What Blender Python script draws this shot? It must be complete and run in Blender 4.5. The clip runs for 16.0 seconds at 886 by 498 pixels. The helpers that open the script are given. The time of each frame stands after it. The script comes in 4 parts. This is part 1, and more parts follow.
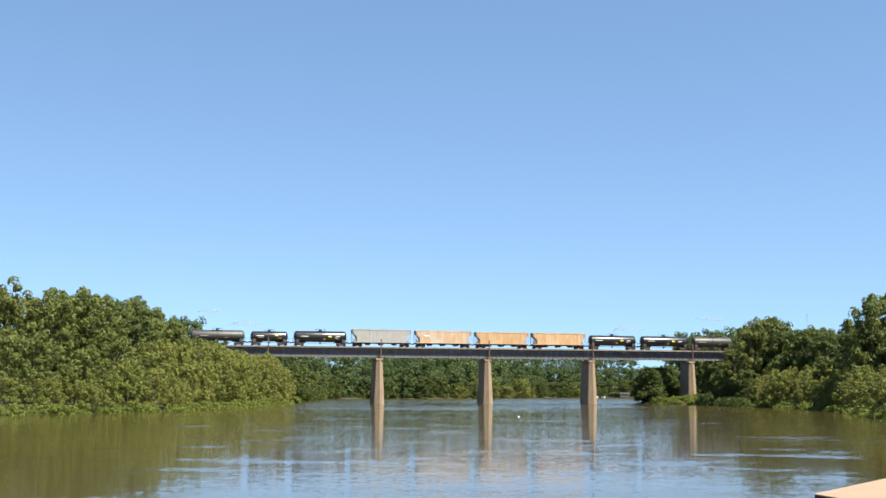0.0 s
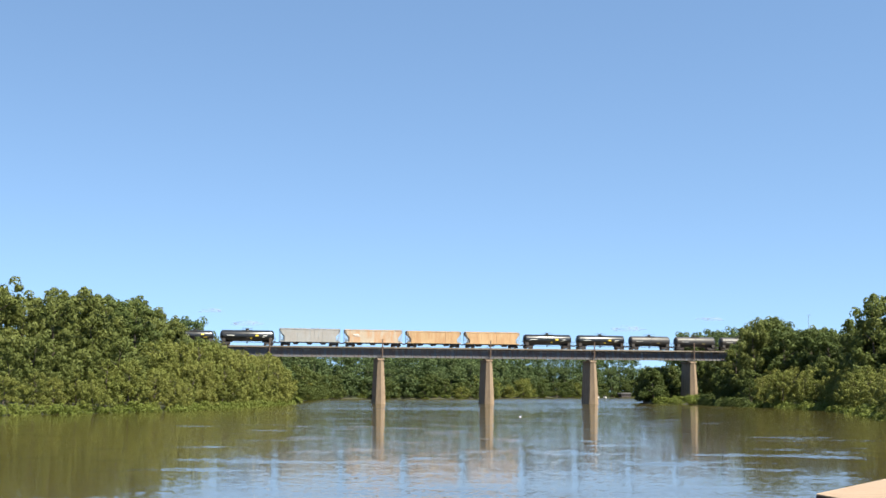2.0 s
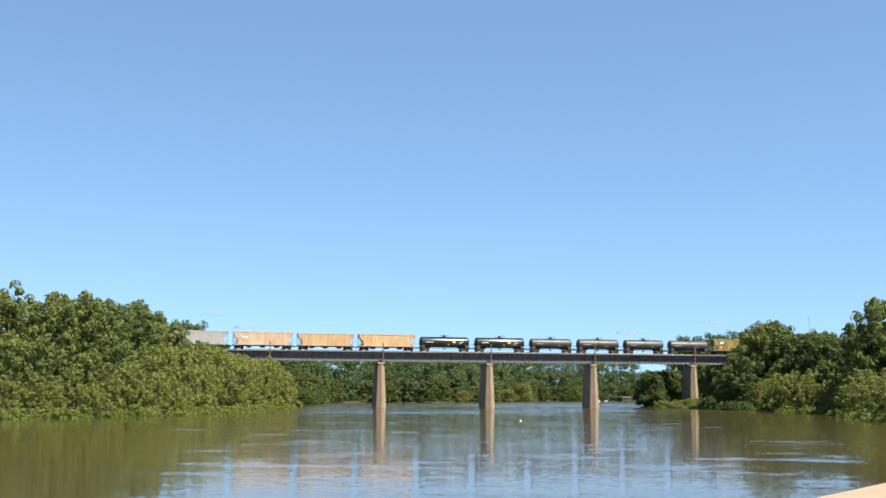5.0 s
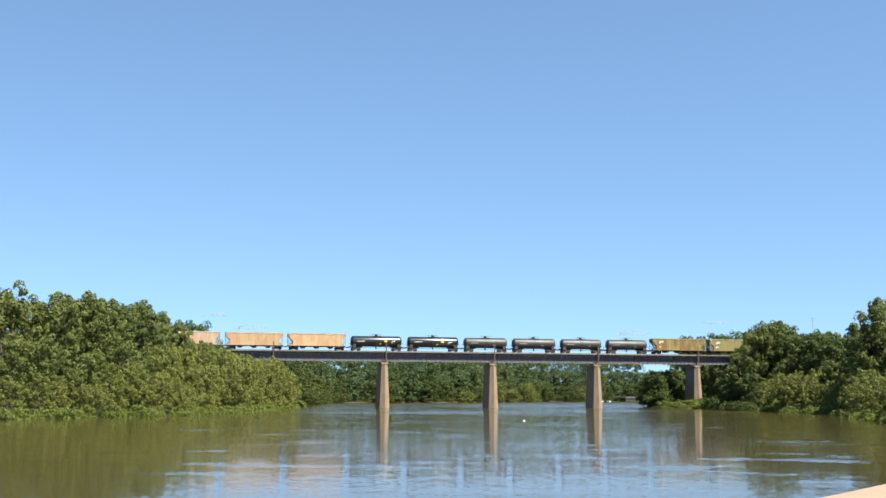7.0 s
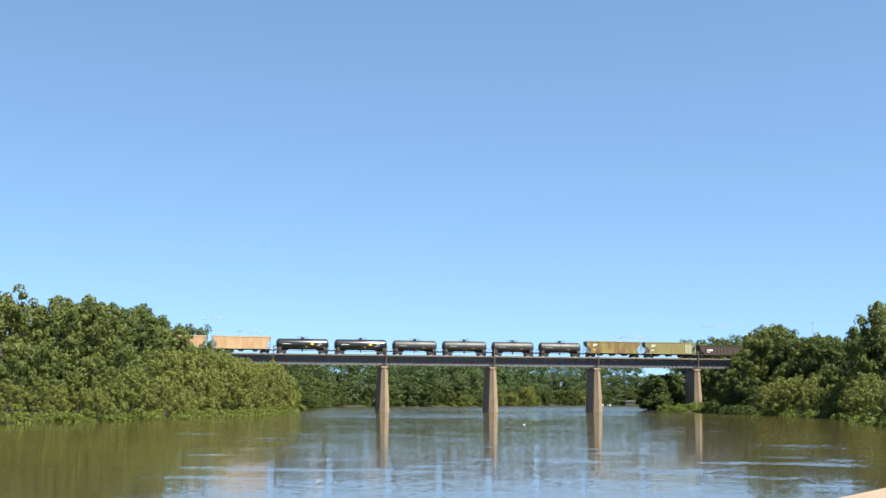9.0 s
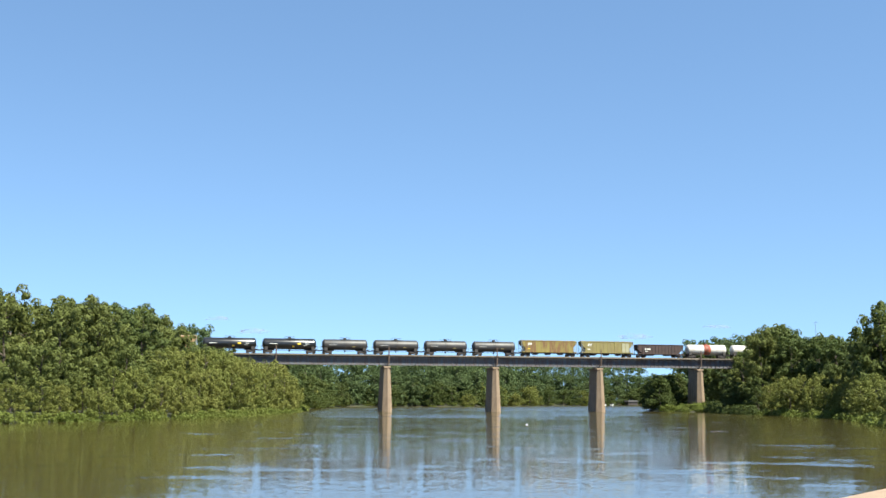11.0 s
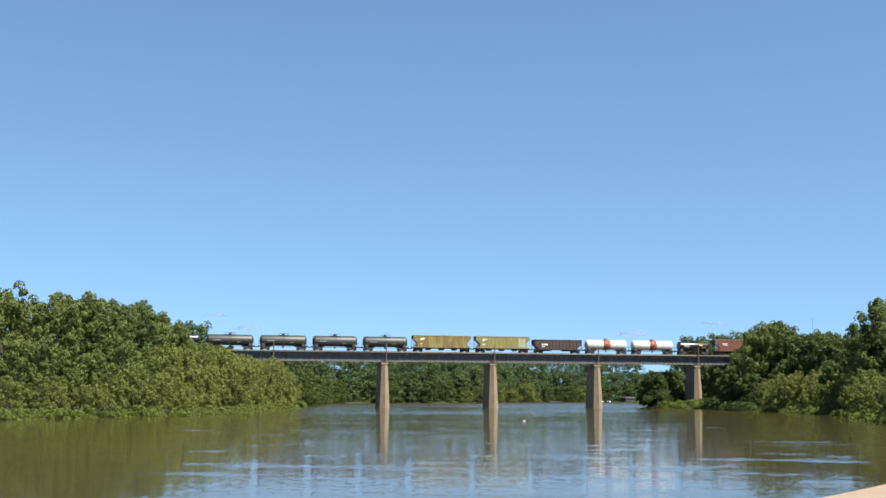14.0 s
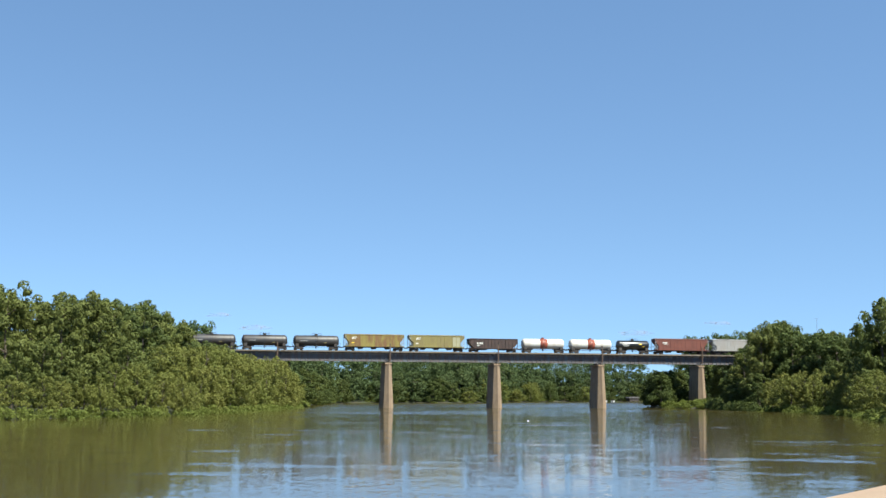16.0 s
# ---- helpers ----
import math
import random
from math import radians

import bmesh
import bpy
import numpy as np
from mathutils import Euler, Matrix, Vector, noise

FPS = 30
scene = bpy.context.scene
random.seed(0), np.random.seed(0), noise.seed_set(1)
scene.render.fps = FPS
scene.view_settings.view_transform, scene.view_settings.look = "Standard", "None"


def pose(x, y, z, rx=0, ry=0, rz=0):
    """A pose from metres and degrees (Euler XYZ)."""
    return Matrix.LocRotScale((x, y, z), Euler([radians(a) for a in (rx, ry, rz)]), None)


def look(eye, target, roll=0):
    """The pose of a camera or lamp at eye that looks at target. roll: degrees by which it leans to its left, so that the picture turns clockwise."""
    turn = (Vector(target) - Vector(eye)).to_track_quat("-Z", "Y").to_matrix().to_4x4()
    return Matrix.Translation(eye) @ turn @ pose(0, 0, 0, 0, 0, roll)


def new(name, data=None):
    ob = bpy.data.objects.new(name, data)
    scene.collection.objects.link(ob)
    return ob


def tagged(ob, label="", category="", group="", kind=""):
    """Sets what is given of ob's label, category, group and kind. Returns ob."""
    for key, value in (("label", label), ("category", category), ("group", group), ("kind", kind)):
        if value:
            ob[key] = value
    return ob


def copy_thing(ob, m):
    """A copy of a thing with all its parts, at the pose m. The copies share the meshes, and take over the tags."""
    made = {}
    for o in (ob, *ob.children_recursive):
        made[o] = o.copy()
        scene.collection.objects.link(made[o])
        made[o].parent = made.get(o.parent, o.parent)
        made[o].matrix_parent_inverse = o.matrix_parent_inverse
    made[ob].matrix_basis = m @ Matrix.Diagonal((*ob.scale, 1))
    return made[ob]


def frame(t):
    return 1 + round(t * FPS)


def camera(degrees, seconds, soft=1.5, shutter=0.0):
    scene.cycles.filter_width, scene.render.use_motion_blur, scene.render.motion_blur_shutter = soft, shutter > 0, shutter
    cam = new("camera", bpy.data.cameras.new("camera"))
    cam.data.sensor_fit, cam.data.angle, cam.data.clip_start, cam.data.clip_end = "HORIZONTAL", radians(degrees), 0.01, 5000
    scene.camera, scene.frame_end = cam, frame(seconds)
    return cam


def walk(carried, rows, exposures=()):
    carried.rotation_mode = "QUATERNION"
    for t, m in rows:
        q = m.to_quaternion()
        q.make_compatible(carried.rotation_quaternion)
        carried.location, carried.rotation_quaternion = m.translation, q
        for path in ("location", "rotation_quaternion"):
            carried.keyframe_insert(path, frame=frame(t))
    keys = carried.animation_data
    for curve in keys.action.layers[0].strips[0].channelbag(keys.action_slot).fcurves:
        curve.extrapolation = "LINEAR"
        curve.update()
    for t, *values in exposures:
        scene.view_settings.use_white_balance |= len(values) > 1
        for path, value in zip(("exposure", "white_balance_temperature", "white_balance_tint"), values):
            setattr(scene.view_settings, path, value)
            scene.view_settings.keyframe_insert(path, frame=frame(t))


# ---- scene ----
# The camera stands on the bank, 3.5 m over the river, and sways a little in the hand.
EYE_Z = 3.5
SWAY = ((0, 6.536, 0.000), (0.5, 6.568, -0.018), (1, 6.579, -0.004), (1.5, 6.575, 0.033), (2, 6.539, 0.062),
        (2.5, 6.564, 0.062), (3, 6.579, 0.040), (3.5, 6.650, 0.044), (4, 6.686, 0.040), (6.5, 6.722, 0.217),
        (7, 6.722, 0.240), (7.5, 6.764, 0.235), (8, 6.811, 0.221), (8.5, 6.847, 0.207), (9, 6.890, 0.240),
        (11.5, 6.890, 0.366), (12, 6.893, 0.323), (12.5, 6.858, 0.323), (13, 6.740, 0.323), (13.5, 6.697, 0.283),
        (14, 6.732, 0.243), (14.5, 6.772, 0.243), (15, 6.825, 0.203), (15.5, 6.811, 0.207), (16, 6.725, 0.414))
cam = camera(39.22, 16.0, soft=1.5)
walk(cam, [(t, pose(0, 0, EYE_Z, 90 + tilt, 0, pan) @ pose(0, 0, 0, 0, 0, 0.2)) for t, tilt, pan in SWAY],
     exposures=((0, 1.5, 6560, 5), (6.5, 1.5, 6390, 3.5), (12.5, 1.5, 6230, 2.5), (13.4, 1.48, 6210, 2.5), (13.9, 1.27, 6190, 2), (16, 1.27, 6160, 2)))

# ---- world and sun ----
SUN_EL, SUN_AZ = 53.0, 45.0          # height, and the angle to the right of straight behind the camera
world = bpy.data.worlds.new("sky")
scene.world = world
world.use_nodes = True
wn, wl = world.node_tree.nodes, world.node_tree.links
sky = wn.new("ShaderNodeTexSky")
sky.sky_type, sky.sun_disc = "NISHITA", False
sky.sun_elevation, sky.sun_rotation = radians(SUN_EL), radians(180 - SUN_AZ)
sky.altitude, sky.air_density, sky.dust_density, sky.ozone_density = 0, 1.05, 0.0, 2.8
wn["Background"].inputs["Strength"].default_value = 0.0812
# the clear air over the river: the sky's dome is read a little above the haze line
tcw, lift, unit = wn.new("ShaderNodeTexCoord"), wn.new("ShaderNodeMapping"), wn.new("ShaderNodeVectorMath")
lift.inputs["Location"].default_value, lift.inputs["Scale"].default_value = (0, 0, 0.17), (1, 1, 1.25)
unit.operation = "NORMALIZE"
wl.new(tcw.outputs["Generated"], lift.inputs["Vector"])
wl.new(lift.outputs["Vector"], unit.inputs[0])
wl.new(unit.outputs["Vector"], sky.inputs["Vector"])
wl.new(sky.outputs["Color"], wn["Background"].inputs["Color"])
sun_data = bpy.data.lights.new("sun", "SUN")
sun_data.energy, sun_data.angle, sun_data.color = 5.0, radians(0.5), (1.0, 0.925, 0.79)
sun = new("sun", sun_data)
toward = Vector((math.sin(radians(SUN_AZ)) * math.cos(radians(SUN_EL)),
                 -math.cos(radians(SUN_AZ)) * math.cos(radians(SUN_EL)), math.sin(radians(SUN_EL))))
sun.matrix_world = look(toward * 500, (0, 0, 0))


# ---- materials ----
def material(name, base, rough=0.6, metal=0.0, other=None, scale=1.0, amount=0.5, bump=0.0, fine=12.0,
             vary=0.0, stretch=(1, 1, 1), streak=None, streak_amount=0.5, coat=0.0):
    """A worn surface: two colours mixed by noise at two scales, a little relief, and an own tint for each object."""
    m = bpy.data.materials.new(name)
    m.use_nodes = True
    nt = m.node_tree
    n, l = nt.nodes, nt.links
    b = n["Principled BSDF"]
    tc = n.new("ShaderNodeTexCoord")
    mp = n.new("ShaderNodeMapping")
    mp.inputs["Scale"].default_value = stretch
    l.new(tc.outputs["Object"], mp.inputs["Vector"])
    n1 = n.new("ShaderNodeTexNoise")
    n1.inputs["Scale"].default_value, n1.inputs["Detail"].default_value = scale, 6
    n2 = n.new("ShaderNodeTexNoise")
    n2.inputs["Scale"].default_value, n2.inputs["Detail"].default_value = scale * fine, 4
    l.new(mp.outputs["Vector"], n1.inputs["Vector"])
    l.new(mp.outputs["Vector"], n2.inputs["Vector"])
    ramp = n.new("ShaderNodeValToRGB")
    ramp.color_ramp.elements[0].position, ramp.color_ramp.elements[1].position = 0.38, 0.66
    l.new(n1.outputs["Fac"], ramp.inputs["Fac"])
    mix = n.new("ShaderNodeMix")
    mix.data_type = "RGBA"
    mix.inputs["A"].default_value = (*base, 1)
    mix.inputs["B"].default_value = (*(other or [c * 0.65 for c in base]), 1)
    sc = n.new("ShaderNodeMath")
    sc.operation = "MULTIPLY"
    sc.inputs[1].default_value = amount
    l.new(ramp.outputs["Color"], sc.inputs[0])
    l.new(sc.outputs[0], mix.inputs["Factor"])
    hue = n.new("ShaderNodeHueSaturation")
    val = n.new("ShaderNodeMapRange")
    val.inputs["To Min"].default_value, val.inputs["To Max"].default_value = 0.82, 1.18
    l.new(n2.outputs["Fac"], val.inputs["Value"])
    col = mix.outputs["Result"]
    if streak:
        n3 = n.new("ShaderNodeTexNoise")
        n3.inputs["Scale"].default_value, n3.inputs["Detail"].default_value = 1.0, 5
        mp3 = n.new("ShaderNodeMapping")
        mp3.inputs["Scale"].default_value = (0.9, 0.9, 0.22)
        l.new(tc.outputs["Object"], mp3.inputs["Vector"])
        l.new(mp3.outputs["Vector"], n3.inputs["Vector"])
        r3 = n.new("ShaderNodeValToRGB")
        r3.color_ramp.elements[0].position, r3.color_ramp.elements[1].position = 0.45, 0.6
        l.new(n3.outputs["Fac"], r3.inputs["Fac"])
        s3 = n.new("ShaderNodeMath")
        s3.operation = "MULTIPLY"
        s3.inputs[1].default_value = streak_amount
        l.new(r3.outputs["Color"], s3.inputs[0])
        mix3 = n.new("ShaderNodeMix")
        mix3.data_type = "RGBA"
        mix3.inputs["B"].default_value = (*streak, 1)
        l.new(col, mix3.inputs["A"])
        l.new(s3.outputs[0], mix3.inputs["Factor"])
        col = mix3.outputs["Result"]
    l.new(col, hue.inputs["Color"])
    l.new(val.outputs["Result"], hue.inputs["Value"])
    out = hue.outputs["Color"]
    if vary:
        oi = n.new("ShaderNodeObjectInfo")
        mr = n.new("ShaderNodeMapRange")
        mr.inputs["To Min"].default_value, mr.inputs["To Max"].default_value = 1 - vary, 1 + vary
        l.new(oi.outputs["Random"], mr.inputs["Value"])
        h2 = n.new("ShaderNodeHueSaturation")
        l.new(out, h2.inputs["Color"])
        l.new(mr.outputs["Result"], h2.inputs["Value"])
        out = h2.outputs["Color"]
    l.new(out, b.inputs["Base Color"])
    b.inputs["Roughness"].default_value, b.inputs["Metallic"].default_value = rough, metal
    b.inputs["Coat Weight"].default_value = coat
    if bump:
        bp = n.new("ShaderNodeBump")
        bp.inputs["Strength"].default_value, bp.inputs["Distance"].default_value = bump, 0.03
        l.new(n2.outputs["Fac"], bp.inputs["Height"])
        l.new(bp.outputs["Normal"], b.inputs["Normal"])
    return m


def leaf_material(name, base, other, vary=0.08):
    """Leaves: a tint for each tree and each leaf spray, some light through the blade."""
    m = bpy.data.materials.new(name)
    m.use_nodes = True
    n, l = m.node_tree.nodes, m.node_tree.links
    b = n["Principled BSDF"]
    geo, oi = n.new("ShaderNodeNewGeometry"), n.new("ShaderNodeObjectInfo")
    mix = n.new("ShaderNodeMix")
    mix.data_type = "RGBA"
    mix.inputs["A"].default_value, mix.inputs["B"].default_value = (*base, 1), (*other, 1)
    tc, nz = n.new("ShaderNodeTexCoord"), n.new("ShaderNodeTexNoise")
    nz.inputs["Scale"].default_value, nz.inputs["Detail"].default_value = 0.35, 3
    l.new(tc.outputs["Object"], nz.inputs["Vector"])
    add = n.new("ShaderNodeMath")
    add.operation = "MULTIPLY_ADD"
    add.inputs[1].default_value, add.inputs[2].default_value = 0.9, -0.2
    l.new(oi.outputs["Random"], add.inputs[0])
    add2 = n.new("ShaderNodeMath")
    add2.use_clamp = True
    l.new(add.outputs[0], add2.inputs[0])
    l.new(nz.outputs["Fac"], add2.inputs[1])
    half = n.new("ShaderNodeMath")
    half.operation, half.use_clamp = "MULTIPLY", True
    half.inputs[1].default_value = 0.75
    l.new(add2.outputs[0], half.inputs[0])
    l.new(half.outputs[0], mix.inputs["Factor"])
    mr = n.new("ShaderNodeMapRange")
    mr.inputs["To Min"].default_value, mr.inputs["To Max"].default_value = 1 - vary * 1.6, 1 + vary * 1.6
    l.new(geo.outputs["Random Per Island"], mr.inputs["Value"])
    hs = n.new("ShaderNodeHueSaturation")
    l.new(mix.outputs["Result"], hs.inputs["Color"])
    l.new(mr.outputs["Result"], hs.inputs["Value"])
    l.new(hs.outputs["Color"], b.inputs["Base Color"])
    b.inputs["Roughness"].default_value = 0.68
    b.inputs["Specular IOR Level"].default_value = 0.22
    tr = n.new("ShaderNodeBsdfTranslucent")
    l.new(hs.outputs["Color"], tr.inputs["Color"])
    ms = n.new("ShaderNodeMixShader")
    ms.inputs["Fac"].default_value = 0.28
    l.new(b.outputs["BSDF"], ms.inputs[1])
    l.new(tr.outputs["BSDF"], ms.inputs[2])
    l.new(ms.outputs["Shader"], n["Material Output"].inputs["Surface"])
    return m


def water_material():
    m = bpy.data.materials.new("river_water")
    m.use_nodes = True
    n, l = m.node_tree.nodes, m.node_tree.links
    b = n["Principled BSDF"]
    b.inputs["Base Color"].default_value = (0.056, 0.043, 0.0135, 1)
    b.inputs["Roughness"].default_value, b.inputs["IOR"].default_value = 0.07, 1.333
    tc = n.new("ShaderNodeTexCoord")

    def wave(scale, sx, sy, detail, turn=0.0):
        mp, nz = n.new("ShaderNodeMapping"), n.new("ShaderNodeTexNoise")
        mp.inputs["Scale"].default_value = (sx, sy, 1)
        mp.inputs["Rotation"].default_value = (0, 0, radians(turn))
        nz.inputs["Scale"].default_value, nz.inputs["Detail"].default_value = scale, detail
        l.new(tc.outputs["Object"], mp.inputs["Vector"])
        l.new(mp.outputs["Vector"], nz.inputs["Vector"])
        return nz.outputs["Fac"]

    def calc(op, a, c, clamp=False):
        node = n.new("ShaderNodeMath")
        node.operation, node.use_clamp = op, clamp
        for i, v in enumerate((a, c)):
            if isinstance(v, (int, float)):
                node.inputs[i].default_value = v
            else:
                l.new(v, node.inputs[i])
        return node.outputs[0]

    # boils and slicks: patches of ruffled water between smooth ones, drawn out across the river
    patch = calc("MULTIPLY", calc("SUBTRACT", wave(0.03, 0.8, 1.5, 5, 8), 0.46), 5.0, True)
    streak = calc("MULTIPLY", calc("SUBTRACT", wave(0.055, 0.8, 1.5, 6, -6), 0.52), 6.0, True)
    rough = calc("ADD", calc("MULTIPLY", patch, 0.5), calc("MULTIPLY", streak, 1.3))
    # a riffle across the river about the bridge, broken by smooth tongues
    sep = n.new("ShaderNodeSeparateXYZ")
    l.new(tc.outputs["Object"], sep.inputs[0])
    reach = calc("MULTIPLY", calc("ADD", sep.outputs["Y"], 370.0), 0.01, True)
    tongues = calc("MULTIPLY", calc("SUBTRACT", wave(0.03, 0.5, 2.2, 4, 5), 0.40), 5.0, True)
    upper = calc("MULTIPLY", calc("ADD", sep.outputs["Y"], 190.0), 0.007, True)
    # cat's-paws: small sharp-edged patches of ripples all over the reach
    paws = calc("MULTIPLY", calc("SUBTRACT", wave(0.17, 0.8, 1.0, 6, 12), 0.53), 8.0, True)
    lanes = calc("MULTIPLY", calc("SUBTRACT", wave(0.024, 0.8, 1.3, 3, -9), 0.42), 6.0, True)
    paws = calc("MULTIPLY", paws, calc("ADD", calc("MULTIPLY", lanes, 0.6), 0.4))
    riffle = calc("ADD", calc("MULTIPLY", reach, tongues), calc("MULTIPLY", upper, 1.6))
    riffle = calc("MULTIPLY", riffle, calc("ADD", calc("MULTIPLY", paws, 0.6), 0.85))
    amp = calc("ADD", calc("ADD", calc("MULTIPLY", rough, 0.055), 0.032), calc("MULTIPLY", riffle, 0.36))
    amp = calc("ADD", amp, calc("MULTIPLY", paws, 0.16))

    def slopes(scale, sx, sy, detail, turn):
        mp, nz = n.new("ShaderNodeMapping"), n.new("ShaderNodeTexNoise")
        mp.inputs["Scale"].default_value = (sx, sy, 1)
        mp.inputs["Rotation"].default_value = (0, 0, radians(turn))
        nz.inputs["Scale"].default_value, nz.inputs["Detail"].default_value = scale, detail
        l.new(tc.outputs["Object"], mp.inputs["Vector"])
        l.new(mp.outputs["Vector"], nz.inputs["Vector"])
        out = n.new("ShaderNodeSeparateXYZ")
        l.new(nz.outputs["Color"], out.inputs[0])
        return out.outputs

    fine, broad = slopes(5.0, 0.9, 1.2, 3, 10), slopes(1.1, 0.8, 1.3, 3, -14)
    tilt = n.new("ShaderNodeCombineXYZ")
    tilt.inputs["Z"].default_value = 1.0
    for axis, share in (("X", 0.45), ("Y", 1.0)):
        both = calc("ADD", calc("SUBTRACT", fine[axis], 0.5), calc("MULTIPLY", calc("SUBTRACT", broad[axis], 0.5), 0.35))
        slope = calc("MULTIPLY", calc("MULTIPLY", both, amp), share)
        if axis == "Y":
            # normals leaned toward the camera: added sky reflection in riffle and cat's-paws
            slope = calc("SUBTRACT", slope, calc("ADD", calc("MULTIPLY", riffle, 0.033), calc("MULTIPLY", paws, 0.022)))
        l.new(slope, tilt.inputs[axis])
    unit = n.new("ShaderNodeVectorMath")
    unit.operation = "NORMALIZE"
    l.new(tilt.outputs["Vector"], unit.inputs[0])
    l.new(unit.outputs["Vector"], b.inputs["Normal"])
    return m


WATER = water_material()
SOIL = material("bank_soil", (0.026, 0.034, 0.012), 0.95, other=(0.045, 0.035, 0.02), scale=0.15, amount=0.8, bump=0.6)
SAND = material("pale_bank_earth", (0.217, 0.173, 0.121), 0.95, scale=0.6, amount=0.6, bump=0.6)
CONCRETE = material("pier_concrete", (0.245, 0.178, 0.118), 0.9, other=(0.185, 0.13, 0.086), scale=0.5, amount=0.7, bump=0.4,
                    streak=(0.128, 0.0894, 0.064), streak_amount=0.45)
STEEL = material("girder_paint", (0.088, 0.102, 0.124), 0.6, other=(0.092, 0.076, 0.07), scale=0.4, amount=0.7, bump=0.2,
                 streak=(0.09, 0.048, 0.032), streak_amount=0.6)
FLANGE = material("flange_steel", (0.153, 0.147, 0.141), 0.65, other=(0.0894, 0.0576, 0.0448), scale=0.6, amount=0.8, bump=0.2)
TIMBER = material("weathered_ties", (0.153, 0.128, 0.102), 0.9, other=(0.0828, 0.064, 0.0512), scale=1.5, amount=0.7, bump=0.4, vary=0.2)
RAIL = material("rail_steel", (0.141, 0.0959, 0.0704), 0.5, 0.6, scale=2.0)
BALLAST = material("ballast", (0.141, 0.128, 0.115), 0.95, scale=2.0, bump=0.8)
RUNNING = material("running_gear", (0.025, 0.022, 0.021), 0.7, other=(0.045, 0.031, 0.023), scale=1.5, amount=0.6)
WHEEL = material("wheel_steel", (0.0595, 0.0425, 0.034), 0.5, 0.5, scale=3.0)
BLACK = material("black_tank_paint", (0.0102, 0.0102, 0.011), 0.28, other=(0.0255, 0.0229, 0.0204), scale=0.5, amount=0.6, coat=0.3)
GREY_TANK = material("dusty_dark_grey_tank_paint", (0.034, 0.034, 0.037), 0.5, other=(0.023, 0.021, 0.02), scale=0.5, amount=0.7,
                     streak=(0.0384, 0.0288, 0.0224), streak_amount=0.6, vary=0.12)
WHITE_TANK = material("white_tank_paint", (0.512, 0.499, 0.473), 0.4, other=(0.384, 0.339, 0.288), scale=0.5, amount=0.35,
                      streak=(0.32, 0.243, 0.179), streak_amount=0.3)
RED_BAND = material("oxide_red_band", (0.256, 0.064, 0.0352), 0.5, other=(0.16, 0.0448, 0.0256), scale=1.0, amount=0.6)
GREY_HOPPER = material("light_grey_hopper_paint", (0.256, 0.249, 0.243), 0.55, other=(0.211, 0.198, 0.179), scale=0.5, amount=0.6,
                       streak=(0.23, 0.192, 0.166), streak_amount=0.35)
BEIGE = material("rust_stained_beige_paint", (0.344, 0.295, 0.234), 0.6, other=(0.344, 0.238, 0.148), scale=0.35, amount=0.8,
                 streak=(0.352, 0.173, 0.0704), streak_amount=0.65)
ORANGE = material("faded_orange_paint", (0.385, 0.26, 0.14), 0.6, other=(0.335, 0.205, 0.1), scale=0.35, amount=0.7,
                  streak=(0.288, 0.128, 0.0512), streak_amount=0.4, vary=0.06)
YELLOW = material("olive_yellow_paint", (0.192, 0.153, 0.0352), 0.6, other=(0.173, 0.128, 0.032), scale=0.35, amount=0.7,
                  streak=(0.11, 0.036, 0.02), streak_amount=0.7, vary=0.06)
OLIVE = material("dull_olive_yellow_paint", (0.18, 0.15, 0.046), 0.6, other=(0.16, 0.13, 0.04), scale=0.35, amount=0.7,
                 streak=(0.14, 0.105, 0.05), streak_amount=0.4)
PALE_PANEL = material("pale_weathered_olive_paint", (0.27, 0.26, 0.17), 0.6, other=(0.22, 0.2, 0.12), scale=0.6, amount=0.6)
BROWN_DARK = material("dark_brown_open_hopper_paint", (0.032, 0.0192, 0.0173), 0.7, other=(0.0544, 0.0288, 0.0224), scale=0.7, amount=0.8)
BROWN_RED = material("oxide_brown_hopper_paint", (0.128, 0.0371, 0.023), 0.6, other=(0.0828, 0.0256, 0.0179), scale=0.5, amount=0.7)
MARK_WHITE = material("white_marking", (0.637, 0.62, 0.578), 0.6, scale=2.0, amount=0.4)
MARK_YELLOW = material("yellow_marking", (0.637, 0.442, 0.034), 0.6, scale=2.0, amount=0.3)
CAR_STEEL = material("pale_end_steel", (0.269, 0.288, 0.301), 0.6, scale=1.0, amount=0.5)
BARK = material("bark", (0.0768, 0.0608, 0.0448), 0.95, scale=2.0, bump=0.7)
LEAF_DARK = leaf_material("dark_leaves", (0.0465, 0.068, 0.0155), (0.0765, 0.093, 0.0225))
LEAF_MID = leaf_material("mid_leaves", (0.0705, 0.092, 0.021), (0.107, 0.118, 0.029))
LEAF_WILLOW = leaf_material("willow_leaves", (0.107, 0.124, 0.025), (0.149, 0.15, 0.034))
# bluer green than the near leaves: distance haze mixed into the base colour
LEAF_HAZE = leaf_material("hazy_far_bank_leaves", (0.0555, 0.0845, 0.029), (0.0865, 0.113, 0.039))
LEAF_WEED = leaf_material("weed_leaves", (0.0959, 0.125, 0.0205), (0.128, 0.144, 0.0288))
DOCK_TOP = material("dock_planks", (0.29, 0.205, 0.138), 0.8, other=(0.235, 0.16, 0.105), scale=1.2, amount=0.6, bump=0.3, vary=0.08, stretch=(1, 6, 1))
DOCK_SIDE = material("dock_fascia", (0.064, 0.0224, 0.0141), 0.8, scale=1.5, amount=0.5)
WHITE_PLASTIC = material("white_float_plastic", (0.697, 0.697, 0.68), 0.4, scale=3.0, amount=0.2)
